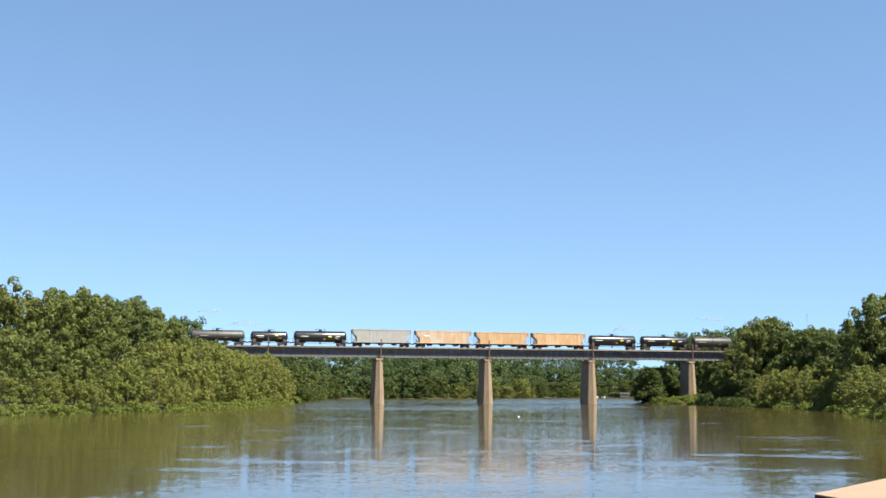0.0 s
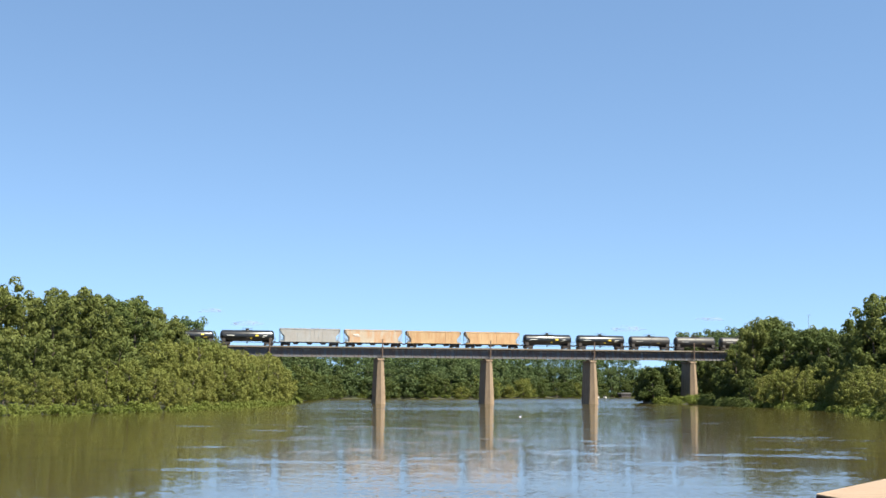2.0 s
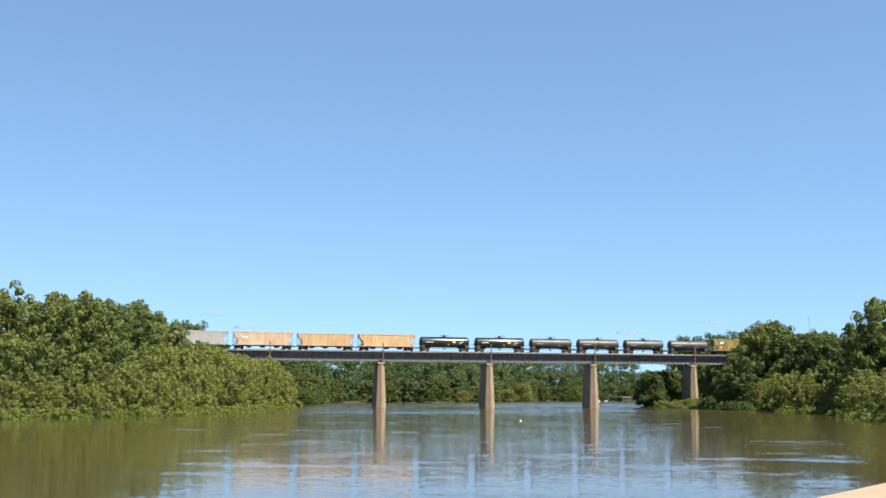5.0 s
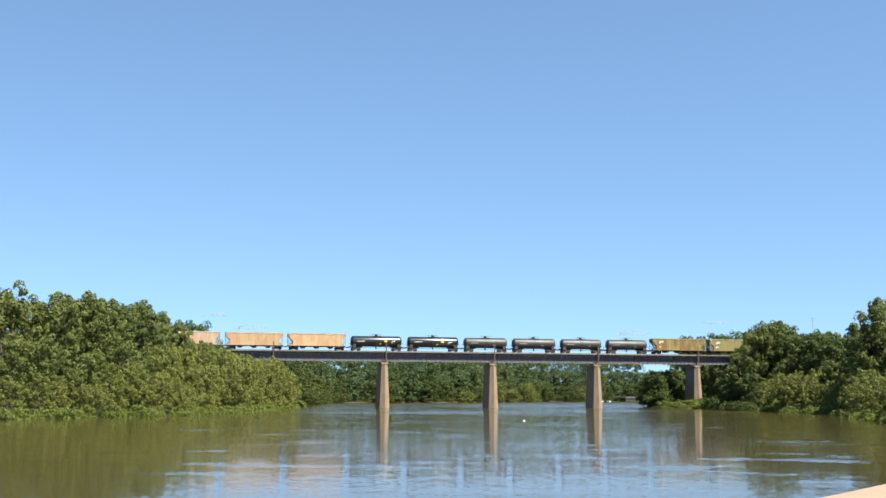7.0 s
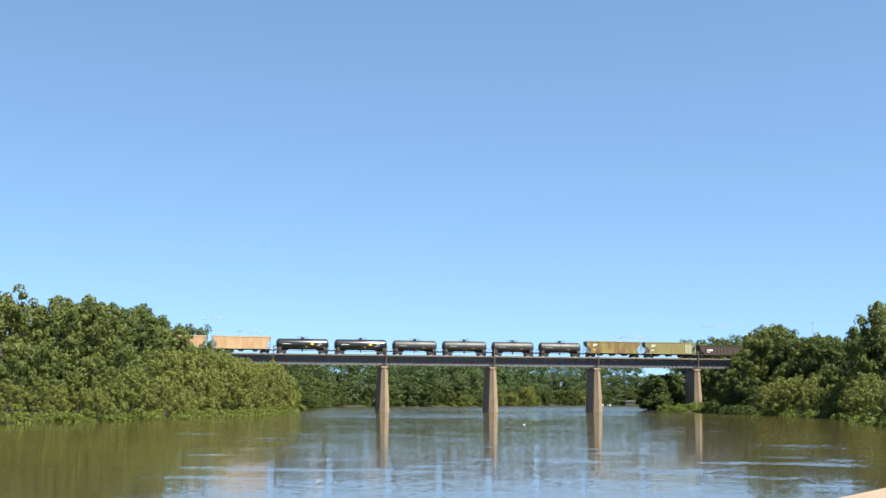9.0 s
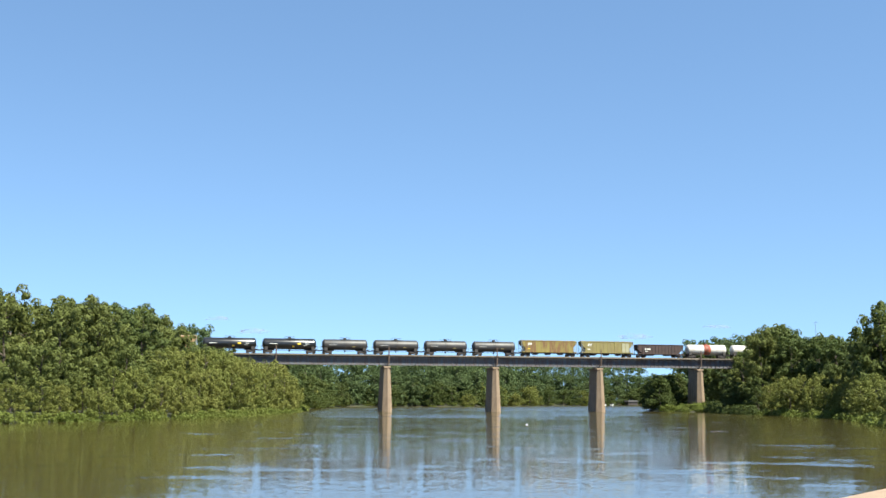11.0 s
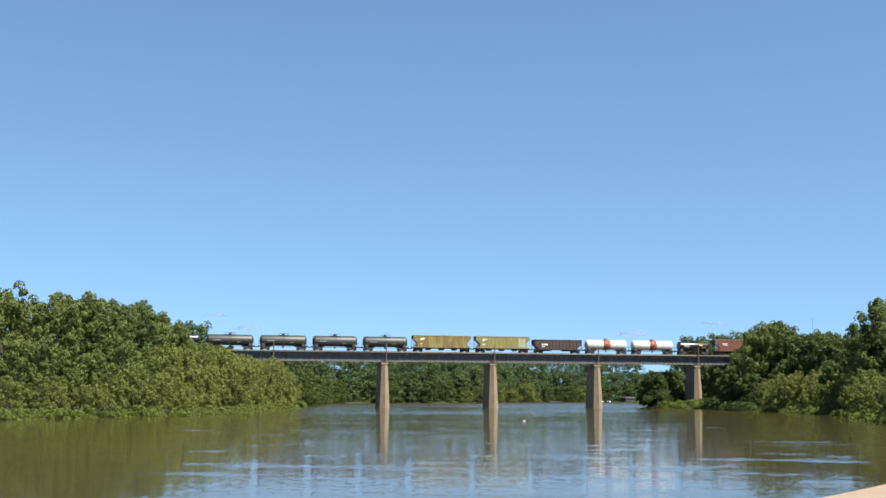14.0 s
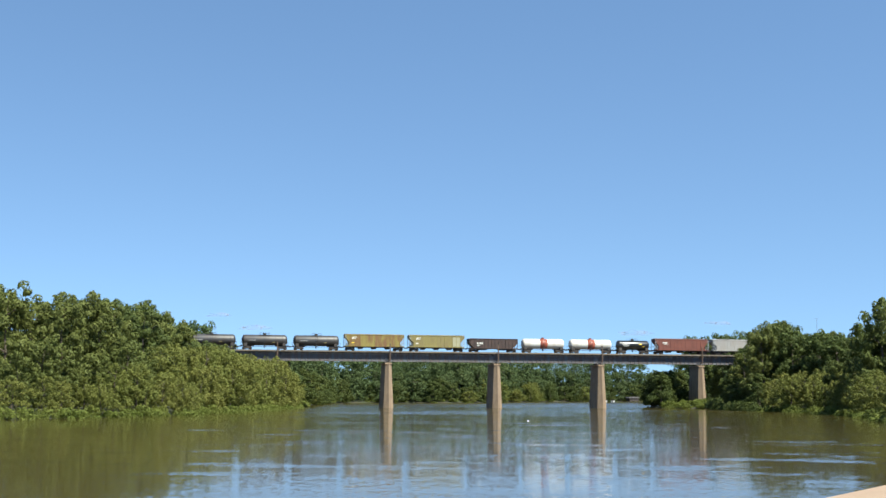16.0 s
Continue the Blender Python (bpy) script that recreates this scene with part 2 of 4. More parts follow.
ROOF = material("shed_roof", (0.12, 0.11, 0.105), 0.6, scale=1.0)
SHED_WALL = material("shed_wall", (0.064, 0.0512, 0.0448), 0.8, scale=1.0)
MAST = material("galvanised_mast", (0.32, 0.333, 0.345), 0.45, 0.7, scale=3.0)


# ---- building helpers ----
def part(name, bm, mat, parent=None, label="", m=None, smooth=False):
    me = bpy.data.meshes.new(name)
    bm.normal_update()
    bm.to_mesh(me)
    bm.free()
    me.materials.append(mat)
    if smooth:
        me.shade_smooth()
    ob = new(name, me)
    ob.parent = parent
    if m is not None:
        ob.matrix_basis = m
    return tagged(ob, label)


def shared(name, me, parent, m):
    ob = new(name, me)
    ob.parent, ob.matrix_basis = parent, m
    return ob


def thing(name, m, label, category, group="", kind=""):
    ob = new(name)
    ob.empty_display_size = 0.5
    ob.matrix_basis = m
    return tagged(ob, label, category, group, kind)


def add_box(bm, x0, x1, y0, y1, z0, z1, bevel=0.0):
    r = bmesh.ops.create_cube(bm, size=1.0)
    vs = r["verts"]
    bmesh.ops.scale(bm, vec=(x1 - x0, y1 - y0, z1 - z0), verts=vs)
    bmesh.ops.translate(bm, vec=((x0 + x1) / 2, (y0 + y1) / 2, (z0 + z1) / 2), verts=vs)
    if bevel:
        es = list({e for v in vs for e in v.link_edges})
        bmesh.ops.bevel(bm, geom=es, offset=bevel, segments=1, affect="EDGES")
    return bm


def box(*a, bevel=0.0):
    return add_box(bmesh.new(), *a, bevel=bevel)


def add_tube(bm, p, q, r0, r1=None, seg=8):
    p, q = Vector(p), Vector(q)
    d = q - p
    m = Matrix.Translation((p + q) / 2) @ d.to_track_quat("Z", "Y").to_matrix().to_4x4()
    bmesh.ops.create_cone(bm, cap_ends=True, segments=seg, radius1=r0, radius2=r0 if r1 is None else r1, depth=d.length, matrix=m)
    return bm


def tube(*a, **k):
    return add_tube(bmesh.new(), *a, **k)


def add_prism(bm, profile, y0, y1):
    """A side view (x, z), run out from y0 to y1."""
    a = [bm.verts.new((x, y0, z)) for x, z in profile]
    c = [bm.verts.new((x, y1, z)) for x, z in profile]
    bm.faces.new(a)
    bm.faces.new(c[::-1])
    for i in range(len(a)):
        j = (i + 1) % len(a)
        bm.faces.new((a[j], a[i], c[i], c[j]))
    bmesh.ops.recalc_face_normals(bm, faces=bm.faces)
    return bm


def lathe(bm, rings, seg=24, axis_z=0.0):
    """A closed round body along x: rings of (x, radius) about the height axis_z."""
    loops = []
    for x, r in rings:
        loops.append([bm.verts.new((x, r * math.sin(2 * math.pi * i / seg), axis_z + r * math.cos(2 * math.pi * i / seg)))
                      for i in range(seg)])
    for a, c in zip(loops, loops[1:]):
        for i in range(seg):
            j = (i + 1) % seg
            bm.faces.new((a[i], a[j], c[j], c[i]))
    bm.faces.new(loops[0][::-1])
    bm.faces.new(loops[-1])
    bmesh.ops.recalc_face_normals(bm, faces=bm.faces)
    return bm


def from_arrays(name, verts, quads, mat):
    me = bpy.data.meshes.new(name)
    nv, nf, k = len(verts), len(quads), quads.shape[1]
    me.vertices.add(nv)
    me.vertices.foreach_set("co", np.asarray(verts, np.float32).ravel())
    me.loops.add(nf * k)
    me.loops.foreach_set("vertex_index", np.asarray(quads, np.int32).ravel())
    me.polygons.add(nf)
    me.polygons.foreach_set("loop_start", np.arange(0, nf * k, k, dtype=np.int32))
    me.polygons.foreach_set("loop_total", np.full(nf, k, dtype=np.int32))
    me.update(calc_edges=True)
    me.materials.append(mat)
    return me


# ---- river and banks ----
LEFT_SHORE = [(-45, 2), (-70, 40), (-72, 90), (-66, 140), (-61, 172), (-53, 192), (-46, 212), (-42, 250), (-41, 300), (-42, 340), (-48, 420), (-52, 500)]
FAR_SHORE = [(-52, 500), (-46, 556), (-20, 575), (0, 588), (14, 610), (32, 690), (60, 745), (110, 790), (200, 820), (420, 830)]
RIGHT_SHORE = [(420, 640), (220, 600), (120, 520), (84, 440), (62, 398), (60, 376), (66, 366), (75, 352), (72, 318), (74, 300), (77, 262), (73, 222), (66, 196), (58, 160), (62, 100), (52, 50), (24, 9), (0, 5), (-45, 2)]
RIVER = np.array(LEFT_SHORE + FAR_SHORE[1:] + RIGHT_SHORE[:-1], float)


def shore_distance(px, py):
    """Signed distance to the shoreline, above zero on land."""
    d = np.full(px.shape, 1e9)
    inside = np.zeros(px.shape, bool)
    k = len(RIVER)
    for i in range(k):
        (ax, ay), (bx, by) = RIVER[i], RIVER[(i + 1) % k]
        ex, ey = bx - ax, by - ay
        t = np.clip(((px - ax) * ex + (py - ay) * ey) / (ex * ex + ey * ey), 0, 1)
        d = np.minimum(d, np.hypot(px - ax - t * ex, py - ay - t * ey))
        if ay != by:
            cross = ((ay > py) != (by > py)) & (px < (bx - ax) * (py - ay) / (by - ay) + ax)
            inside ^= cross
    return np.where(inside, -d, d)


def ground_height(px, py):
    px, py = np.asarray(px, float), np.asarray(py, float)
    d = shore_distance(px, py)
    z = np.where(d > 0, 0.12 + 1.7 * (1 - np.exp(-np.maximum(d, 0) / 6.0)), -1.6 * (1 - np.exp(np.minimum(d, 0) / 3.0)))
    return z + 0.12 * np.sin(px * 0.31) * np.cos(py * 0.23) * (d > 1)


def build_ground():
    xs = np.concatenate([-np.geomspace(3600, 160, 14), np.arange(-150, 260, 4.0), np.geomspace(270, 3600, 14)])
    ys = np.concatenate([-np.geomspace(1500, 30, 10), np.arange(-24, 860, 4.0), np.geomspace(880, 4600, 14)])
    gx, gy = np.meshgrid(xs, ys)
    gz = ground_height(gx, gy)
    v = np.stack([gx.ravel(), gy.ravel(), gz.ravel()], 1)
    w, h = len(xs), len(ys)
    i = (np.arange(h - 1)[:, None] * w + np.arange(w - 1)[None, :]).ravel()
    me = from_arrays("ground", v, np.stack([i, i + 1, i + w + 1, i + w], 1), SOIL)
    me.shade_smooth()
    tagged(new("ground", me), "low wooded river banks of dark soil and grass", "ground", kind="structure")
    bm = bmesh.new()
    bmesh.ops.create_grid(bm, x_segments=8, y_segments=8, size=1.0)
    bmesh.ops.scale(bm, vec=(700, 600, 1), verts=bm.verts)
    river = part("water", bm, WATER, m=pose(200, 560, 0))
    tagged(river, "wide brown-green river with ruffled patches and slicks", "river", kind="structure")


build_ground()

# ---- railway bridge ----
BEND = math.degrees(math.asin(0.236))
BRIDGE = pose(12.5, 364.9, 0, 0, 0, BEND)
SPAN, DECK, RAIL_TOP = 32.0, 15.98, 16.14
GIRDER_TOP, GIRDER_LOW = 15.72, 13.1


def build_pier(s, base=-2.0, top=12.75):
    p = thing("bridge_pier", BRIDGE @ pose(s, 0.5, 0), "tapered tan concrete bridge pier with a pointed nose",
              "pier", "bridge piers")
    bm = bmesh.new()
    loops = []
    for z, half, length, nose in ((base, 1.48, 3.5, 1.15), (0.5, 1.42, 3.45, 1.1), (top - 0.9, 0.94, 3.1, 0.75), (top - 0.9, 0.88, 3.05, 0.7), (top - 0.55, 0.88, 3.05, 0.7)):
        loops.append([bm.verts.new(c) for c in ((-half, -length, z), (0, -length - nose, z), (half, -length, z),
                                                (half, length, z), (0, length + nose, z), (-half, length, z))])
    for a, c in zip(loops, loops[1:]):
        for i in range(6):
            j = (i + 1) % 6
            bm.faces.new((a[i], a[j], c[j], c[i]))
    bm.faces.new(loops[-1])
    bm.faces.new(loops[0][::-1])
    es = [e for e in bm.edges if abs(e.verts[0].co.z - e.verts[1].co.z) > 3]
    bmesh.ops.bevel(bm, geom=es, offset=0.06, segments=1, affect="EDGES")
    bmesh.ops.recalc_face_normals(bm, faces=bm.faces)
    part("shaft", bm, CONCRETE, p)
    part("bearing_cap", box(-1.02, 1.02, -3.5, 3.5, top - 0.54, top, bevel=0.08), CONCRETE, p, "darker capping stone", smooth=False)
    for x in (-0.55, 0.55):
        for y in (-1.6, 0.6):
            part("bearing", box(x - 0.3, x + 0.3, y - 0.35, y + 0.35, top + 0.002, GIRDER_LOW - 0.002, bevel=0.03), RUNNING, p)


for k in range(-2, 3):
    build_pier(k * SPAN)
for side in (-1, 1):
    ab = thing("bridge_abutment", BRIDGE @ pose(side * 3 * SPAN, 0, 0), "concrete abutment at the bank end of the bridge", "abutment", "bridge abutments")
    part("wall", box(-1.2 if side < 0 else -1.0, 1.0 if side < 0 else 1.2, -3.2, 3.2, -1, 12.7, bevel=0.1), CONCRETE, ab)

STIFF = bpy.data.meshes.new("stiffener")
_b = box(-0.07, 0.07, -0.2, 0, GIRDER_LOW + 0.06, GIRDER_TOP - 0.06)
_b.to_mesh(STIFF)
_b.free()
STIFF.materials.append(STEEL)


def build_span(s0):
    sp = thing("bridge_span", BRIDGE @ pose(s0, 0, 0), "dark grey steel plate-girder span with an open timber railway deck",
               "bridge span", "bridge spans")
    for y in (-1.1, 1.1):
        g = part("girder", box(0.05, SPAN - 0.05, y - 0.02, y + 0.02, GIRDER_LOW + 0.05, GIRDER_TOP - 0.05), STEEL, sp)
        for z0, z1 in ((GIRDER_LOW, GIRDER_LOW + 0.06), (GIRDER_TOP - 0.06, GIRDER_TOP)):
            part("flange", box(0.05, SPAN - 0.05, y - 0.26, y + 0.26, z0, z1), FLANGE, g)
    for i in range(24):
        shared("stiffener", STIFF, sp, pose(0.5 + i * (SPAN - 1.0) / 23, -1.122, 0))
        shared("stiffener", STIFF, sp, pose(0.5 + i * (SPAN - 1.0) / 23, 1.122, 0, 0, 0, 180))
    for i in range(7):
        x = 1.5 + i * (SPAN - 3) / 6
        bm = tube((x, -1.05, GIRDER_LOW + 0.2), (x, 1.05, GIRDER_TOP - 0.2), 0.06, seg=4)
        add_tube(bm, (x, 1.05, GIRDER_LOW + 0.2), (x, -1.05, GIRDER_TOP - 0.2), 0.06, seg=4)
        part("cross_brace", bm, STEEL, sp)
    bm = bmesh.new()
    for i in range(76):
        x = 0.2 + i * 0.4155
        w = -2.3 if i % 4 == 0 else -1.75
        add_box(bm, x, x + 0.25, w, 1.75, GIRDER_TOP + 0.002, DECK)
    tagged(part("deck_timber", bm, TIMBER, sp), "weathered timber ties", kind="stuff")
    for j in range(3):
        y = -2.36 + j * 0.2
        part("walkway_plank", box(0.02, SPAN - 0.02, y, y + 0.17, DECK + 0.003, DECK + 0.07), TIMBER, sp)
    part("edge_beam", box(0.02, SPAN - 0.02, -2.42, -2.37, DECK - 0.32, DECK + 0.08), TIMBER, sp, "pale timber edge board")
    for y in (-0.75, 0.75):
        part("rail", box(0, SPAN, y - 0.04, y + 0.04, DECK + 0.002, RAIL_TOP - 0.01), RAIL, sp)


for k in range(-3, 3):
    build_span(k * SPAN)


def build_post(s):
    """The marker post that stands at each pier, from the girder's foot to over the deck."""
    p = thing("deck_post", BRIDGE @ pose(s, -2.55, 0), "brown steel post bolted to the bridge side above a pier", "post", "posts at the piers")
    part("shaft", box(-0.16, 0.16, -0.09, 0.09, 13.3, 18.1, bevel=0.03), RAIL, p)
    part("cap_plate", box(-0.28, 0.28, -0.12, 0.12, 18.1, 18.24, bevel=0.03), RAIL, p)
    part("bracket", box(-0.12, 0.12, 0.09, 1.4, 13.5, 13.7), RAIL, p)
    part("bracket", box(-0.12, 0.12, 0.09, 0.8, 15.9, 16.02), RAIL, p)


for k in range(-2, 3):
    build_post(k * SPAN + 0.5)


def build_embankment(side):
    x0, x1 = (97.3, 620) if side > 0 else (-620, -97.3)
    bm = bmesh.new()
    n = 40
    rows = []
    for i in range(n + 1):
        x = x0 + (x1 - x0) * i / n
        rows.append([bm.verts.new((x, y, z + 0.5 * noise.noise((x * 0.2, y * 0.2, 0)) * (abs(y) > 5)))
                     for y, z in ((-32, 0.2), (-18, 8), (-4.2, 15.28), (4.2, 15.28), (18, 8), (32, 0.2))])
    for a, c in zip(rows, rows[1:]):
        for i in range(5):
            bm.faces.new((a[i], c[i], c[i + 1], a[i + 1]))
    bm.faces.new(rows[0][::-1])
    bm.faces.new(rows[-1])
    bmesh.ops.recalc_face_normals(bm, faces=bm.faces)
    e = part("embankment", bm, SOIL, m=BRIDGE)
    tagged(e, "overgrown earth embankment that carries the railway", "embankment", kind="structure")
    t = thing("approach_track", BRIDGE, "railway track on grey ballast behind the trees", "track", kind="structure")
    bm = add_box(bmesh.new(), x0, x1, -2.4, 2.4, 15.3, 15.83)
    part("ballast_bed", bm, BALLAST, t)
    bm = bmesh.new()
    for i in range(int((x1 - x0) / 0.8)):
        add_box(bm, x0 + i * 0.8, x0 + i * 0.8 + 0.25, -1.3, 1.3, 15.832, DECK)
    tagged(part("deck_timber", bm, TIMBER, t), kind="stuff")
    for y in (-0.75, 0.75):
        part("rail", box(x0, x1, y - 0.04, y + 0.04, DECK + 0.002, RAIL_TOP - 0.01), RAIL, t)


build_embankment(-1)
build_embankment(1)

# ---- train ----
# Every car is built about the middle of its length, x along the track, z from the top of the rail.
def build_truck(car, x, wheels):
    t = part("truck", bmesh.new(), RUNNING, car, m=pose(x, 0, 0))
    bm = bmesh.new()
    for y in (-1.0, 1.0):
        add_prism(bm, [(-1.2, 0.52), (-0.95, 0.66), (-0.45, 0.78), (0.45, 0.78), (0.95, 0.66), (1.2, 0.52), (1.2, 0.36), (0.75, 0.38), (0.35, 0.2), (-0.35, 0.2), (-0.75, 0.38), (-1.2, 0.36)], y - 0.09, y + 0.09)
    add_box(bm, -0.25, 0.25, -1.0, 1.0, 0.5, 0.85)
    bm.to_mesh(t.data)
    bm.free()
    for dx in (-0.88, 0.88):
        bm = bmesh.new()
        for y in (-0.76, 0.76):
            bmesh.ops.create_cone(bm, cap_ends=True, segments=20, radius1=0.45, radius2=0.45, depth=0.13, matrix=pose(0, y, 0, 90))
            add_box(bm, -0.4, 0.4, y - 0.08, y + 0.08, -0.04, 0.04)
        bmesh.ops.create_cone(bm, cap_ends=True, segments=12, radius1=0.1, radius2=0.1, depth=2.2, matrix=pose(0, 0, 0, 90))
        wheels.append((part("wheelset", bm, WHEEL, t, m=pose(dx, 0, 0.45)), dx, 0.0))
    return t


def frame_and_gear(car, length, wheels, sill=True):
    half = length / 2
    tx = half - 2.35
    for x in (-tx, tx):
        build_truck(car, x, wheels)
    if sill:
        part("centre_sill", box(-half + 0.55, half - 0.55, -0.32, 0.32, 0.88, 1.15), RUNNING, car)
    else:
        for a in (-1, 1):
            x0, x1 = sorted((a * (half - 0.55), a * (half - 4.2)))
            part("stub_sill", box(x0, x1, -0.4, 0.4, 0.86, 1.2), RUNNING, car)
    for a in (-1, 1):
        bm = bmesh.new()
        x0, x1 = sorted((a * (half - 0.6), a * (half - 0.0)))
        add_box(bm, x0, x1, -0.1, 0.1, 0.76, 0.98)
        add_box(bm, min(a * half, a * (half - 0.25)), max(a * half, a * (half - 0.25)), -0.2, 0.2, 0.7, 1.04)
        part("coupler", bm, RUNNING, car)


def add_ladder(car, x, y, z0, z1, mat):
    bm = bmesh.new()
    for dx in (-0.22, 0.22):
        add_tube(bm, (x + dx, y, z0), (x + dx, y, z1), 0.03, seg=5)
    n = int((z1 - z0) / 0.32)
    for i in range(n):
        z = z0 + 0.2 + i * 0.32
        add_tube(bm, (x - 0.22, y, z), (x + 0.22, y, z), 0.022, seg=5)
    part("ladder", bm, mat, car)


RIB = {}


def covered_hopper(name, label, length, paint, wheels, top=4.6, logo=None, posts=15, patch=False):
    car = thing(name, pose(0, 0, 0), label, "freight car", "cars of the train")
    half = length / 2 - 0.75
    low = half - 1.15
    knee, toe = top - 0.75, top - 2.1
    w = 1.5
    bm = bmesh.new()
    # the ends slope in under the roof, then drop straight to the side sill
    prof = [(-half, knee), (-half, top - 0.22), (half, top - 0.22), (half, knee), (low, toe), (low, 1.32), (-low, 1.32), (-low, toe)]
    add_prism(bm, prof, -w, w)
    part("body", bm, paint, car)
    bm = bmesh.new()
    rings = [(-w - 0.06, top - 0.24), (-w - 0.06, top - 0.14), (-0.75, top), (0.75, top), (w + 0.06, top - 0.14), (w + 0.06, top - 0.24)]
    a = [bm.verts.new((-half - 0.05, y, z)) for y, z in rings]
    c = [bm.verts.new((half + 0.05, y, z)) for y, z in rings]
    for i in range(5):
        bm.faces.new((a[i], c[i], c[i + 1], a[i + 1]))
    bm.faces.new(a[::-1])
    bm.faces.new(c)
    bm.faces.new((a[0], a[5], c[5], c[0]))
    bmesh.ops.recalc_face_normals(bm, faces=bm.faces)
    roof = part("roof", bm, paint, car)
    for i in range(9):
        x = -half + 1.0 + i * (2 * half - 2.0) / 8
        part("hatch", box(x - 0.75, x + 0.75, -0.45, 0.45, top + 0.003, top + 0.09, bevel=0.03), paint, roof)
    for y in (-0.85, 0.85):
        part("running_board", box(-half - 0.3, half + 0.3, y - 0.22, y + 0.22, top + 0.1, top + 0.14), CAR_STEEL, roof)
    # side sill and posts
    for y in (-w - 0.05, w + 0.05):
        part("side_sill", box(-half + 0.1, half - 0.1, y - 0.06, y + 0.06, 1.14, 1.34), paint, car)
    key = (round(half, 2), paint.name)
    for i in range(posts):
        x = -half + 0.12 + i * (2 * half - 0.24) / (posts - 1)
        zl = 1.36 if abs(x) < low else toe + (abs(x) - low) / 1.15 * (knee - toe)
        zk = round(zl, 1)
        if (key, zk) not in RIB:
            me = bpy.data.meshes.new("side_post")
            b2 = box(-0.055, 0.055, -0.07, 0, zl, top - 0.26)
            b2.to_mesh(me)
            b2.free()
            me.materials.append(paint)
            RIB[(key, zk)] = me
        shared("side_post", RIB[(key, zk)], car, pose(x, -w - 0.003, 0))
        shared("side_post", RIB[(key, zk)], car, pose(x, w + 0.003, 0, 0, 0, 180))
    # chutes under the body
    for x in (-3.9, 0, 3.9):
        bm = bmesh.new()
        add_prism(bm, [(x - 1.5, 1.3), (x + 1.5, 1.3), (x + 0.45, 0.62), (x - 0.45, 0.62)], -1.1, 1.1)
        add_box(bm, x - 0.5, x + 0.5, -1.25, 1.25, 0.45, 0.62)
        part("chute", bm, RUNNING, car)
    # end platforms with their cages
    for a in (-1, 1):
        x0, x1 = sorted((a * (half + 0.1), a * (low + 0.02)))
        e = part("end_platform", box(x0, x1, -w, w, 1.15, 1.3), paint, car)
        bm = bmesh.new()
        for y in (-w + 0.1, w - 0.1):
            add_tube(bm, (a * (half - 0.05), y, 1.3), (a * (half - 0.05), y, knee + 0.01), 0.075, seg=6)
            add_tube(bm, (a * (half - 0.8), y, 1.3), (a * (half - 0.8), y, 2.35), 0.06, seg=6)
            add_tube(bm, (a * (half - 0.05), y, 2.3), (a * (half - 0.8), y, 2.3), 0.035, seg=5)
        add_tube(bm, (a * (half - 0.05), -w + 0.1, 2.3), (a * (half - 0.05), w - 0.1, 2.3), 0.035, seg=5)
        part("end_cage", bm, CAR_STEEL, e)
        part("brake_cylinder", tube((a * (half - 0.6), -0.5, 1.62), (a * (half - 0.6), 0.4, 1.62), 0.22, seg=12), CAR_STEEL, e)
        add_ladder(car, a * (half - 0.25), -w - 0.12, 1.2, top - 0.1, CAR_STEEL)
    if logo:
        # a plain angular device in two strokes
        bm = bmesh.new()
        x, z = -half + 1.9, top - 1.35
        add_prism(bm, [(x + 0.3, z + 0.62), (x + 1.6, z + 0.62), (x + 1.35, z + 0.44), (x + 0.6, z + 0.44), (x + 0.3, z - 0.05), (x + 0.05, z - 0.05)], -w - 0.085, -w - 0.075)
        add_prism(bm, [(x + 0.7, z + 0.28), (x + 1.3, z + 0.28), (x + 1.15, z + 0.1), (x + 0.6, z + 0.1)], -w - 0.085, -w - 0.075)
        part("logo", bm, MARK_WHITE, car, "plain white angular device")
        part("data_panel", box(x, x + 0.8, -w - 0.085, -w - 0.075, 2.1, 2.35), MARK_WHITE if logo == 2 else MARK_YELLOW, car)
    if logo == 2:
        part("repainted_panel", box(low - 2.3, low - 0.06, -w - 0.02, -w - 0.004, 1.4, top - 0.5), PALE_PANEL, car, "pale weathered side panel")
    if patch:
        bm = box(-half + 2.3, -half + 3.9, -w - 0.085, -w - 0.075, 3.25, 3.5)
        add_prism(bm, [(-half + 2.6, 2.9), (-half + 4.2, 2.9), (-half + 4.1, 3.05), (-half + 2.7, 3.05)], -w - 0.085, -w - 0.075)
        part("lettering_bar", bm, MARK_WHITE, car, "plain white bar of faded lettering")
    frame_and_gear(car, length, wheels)
    return car


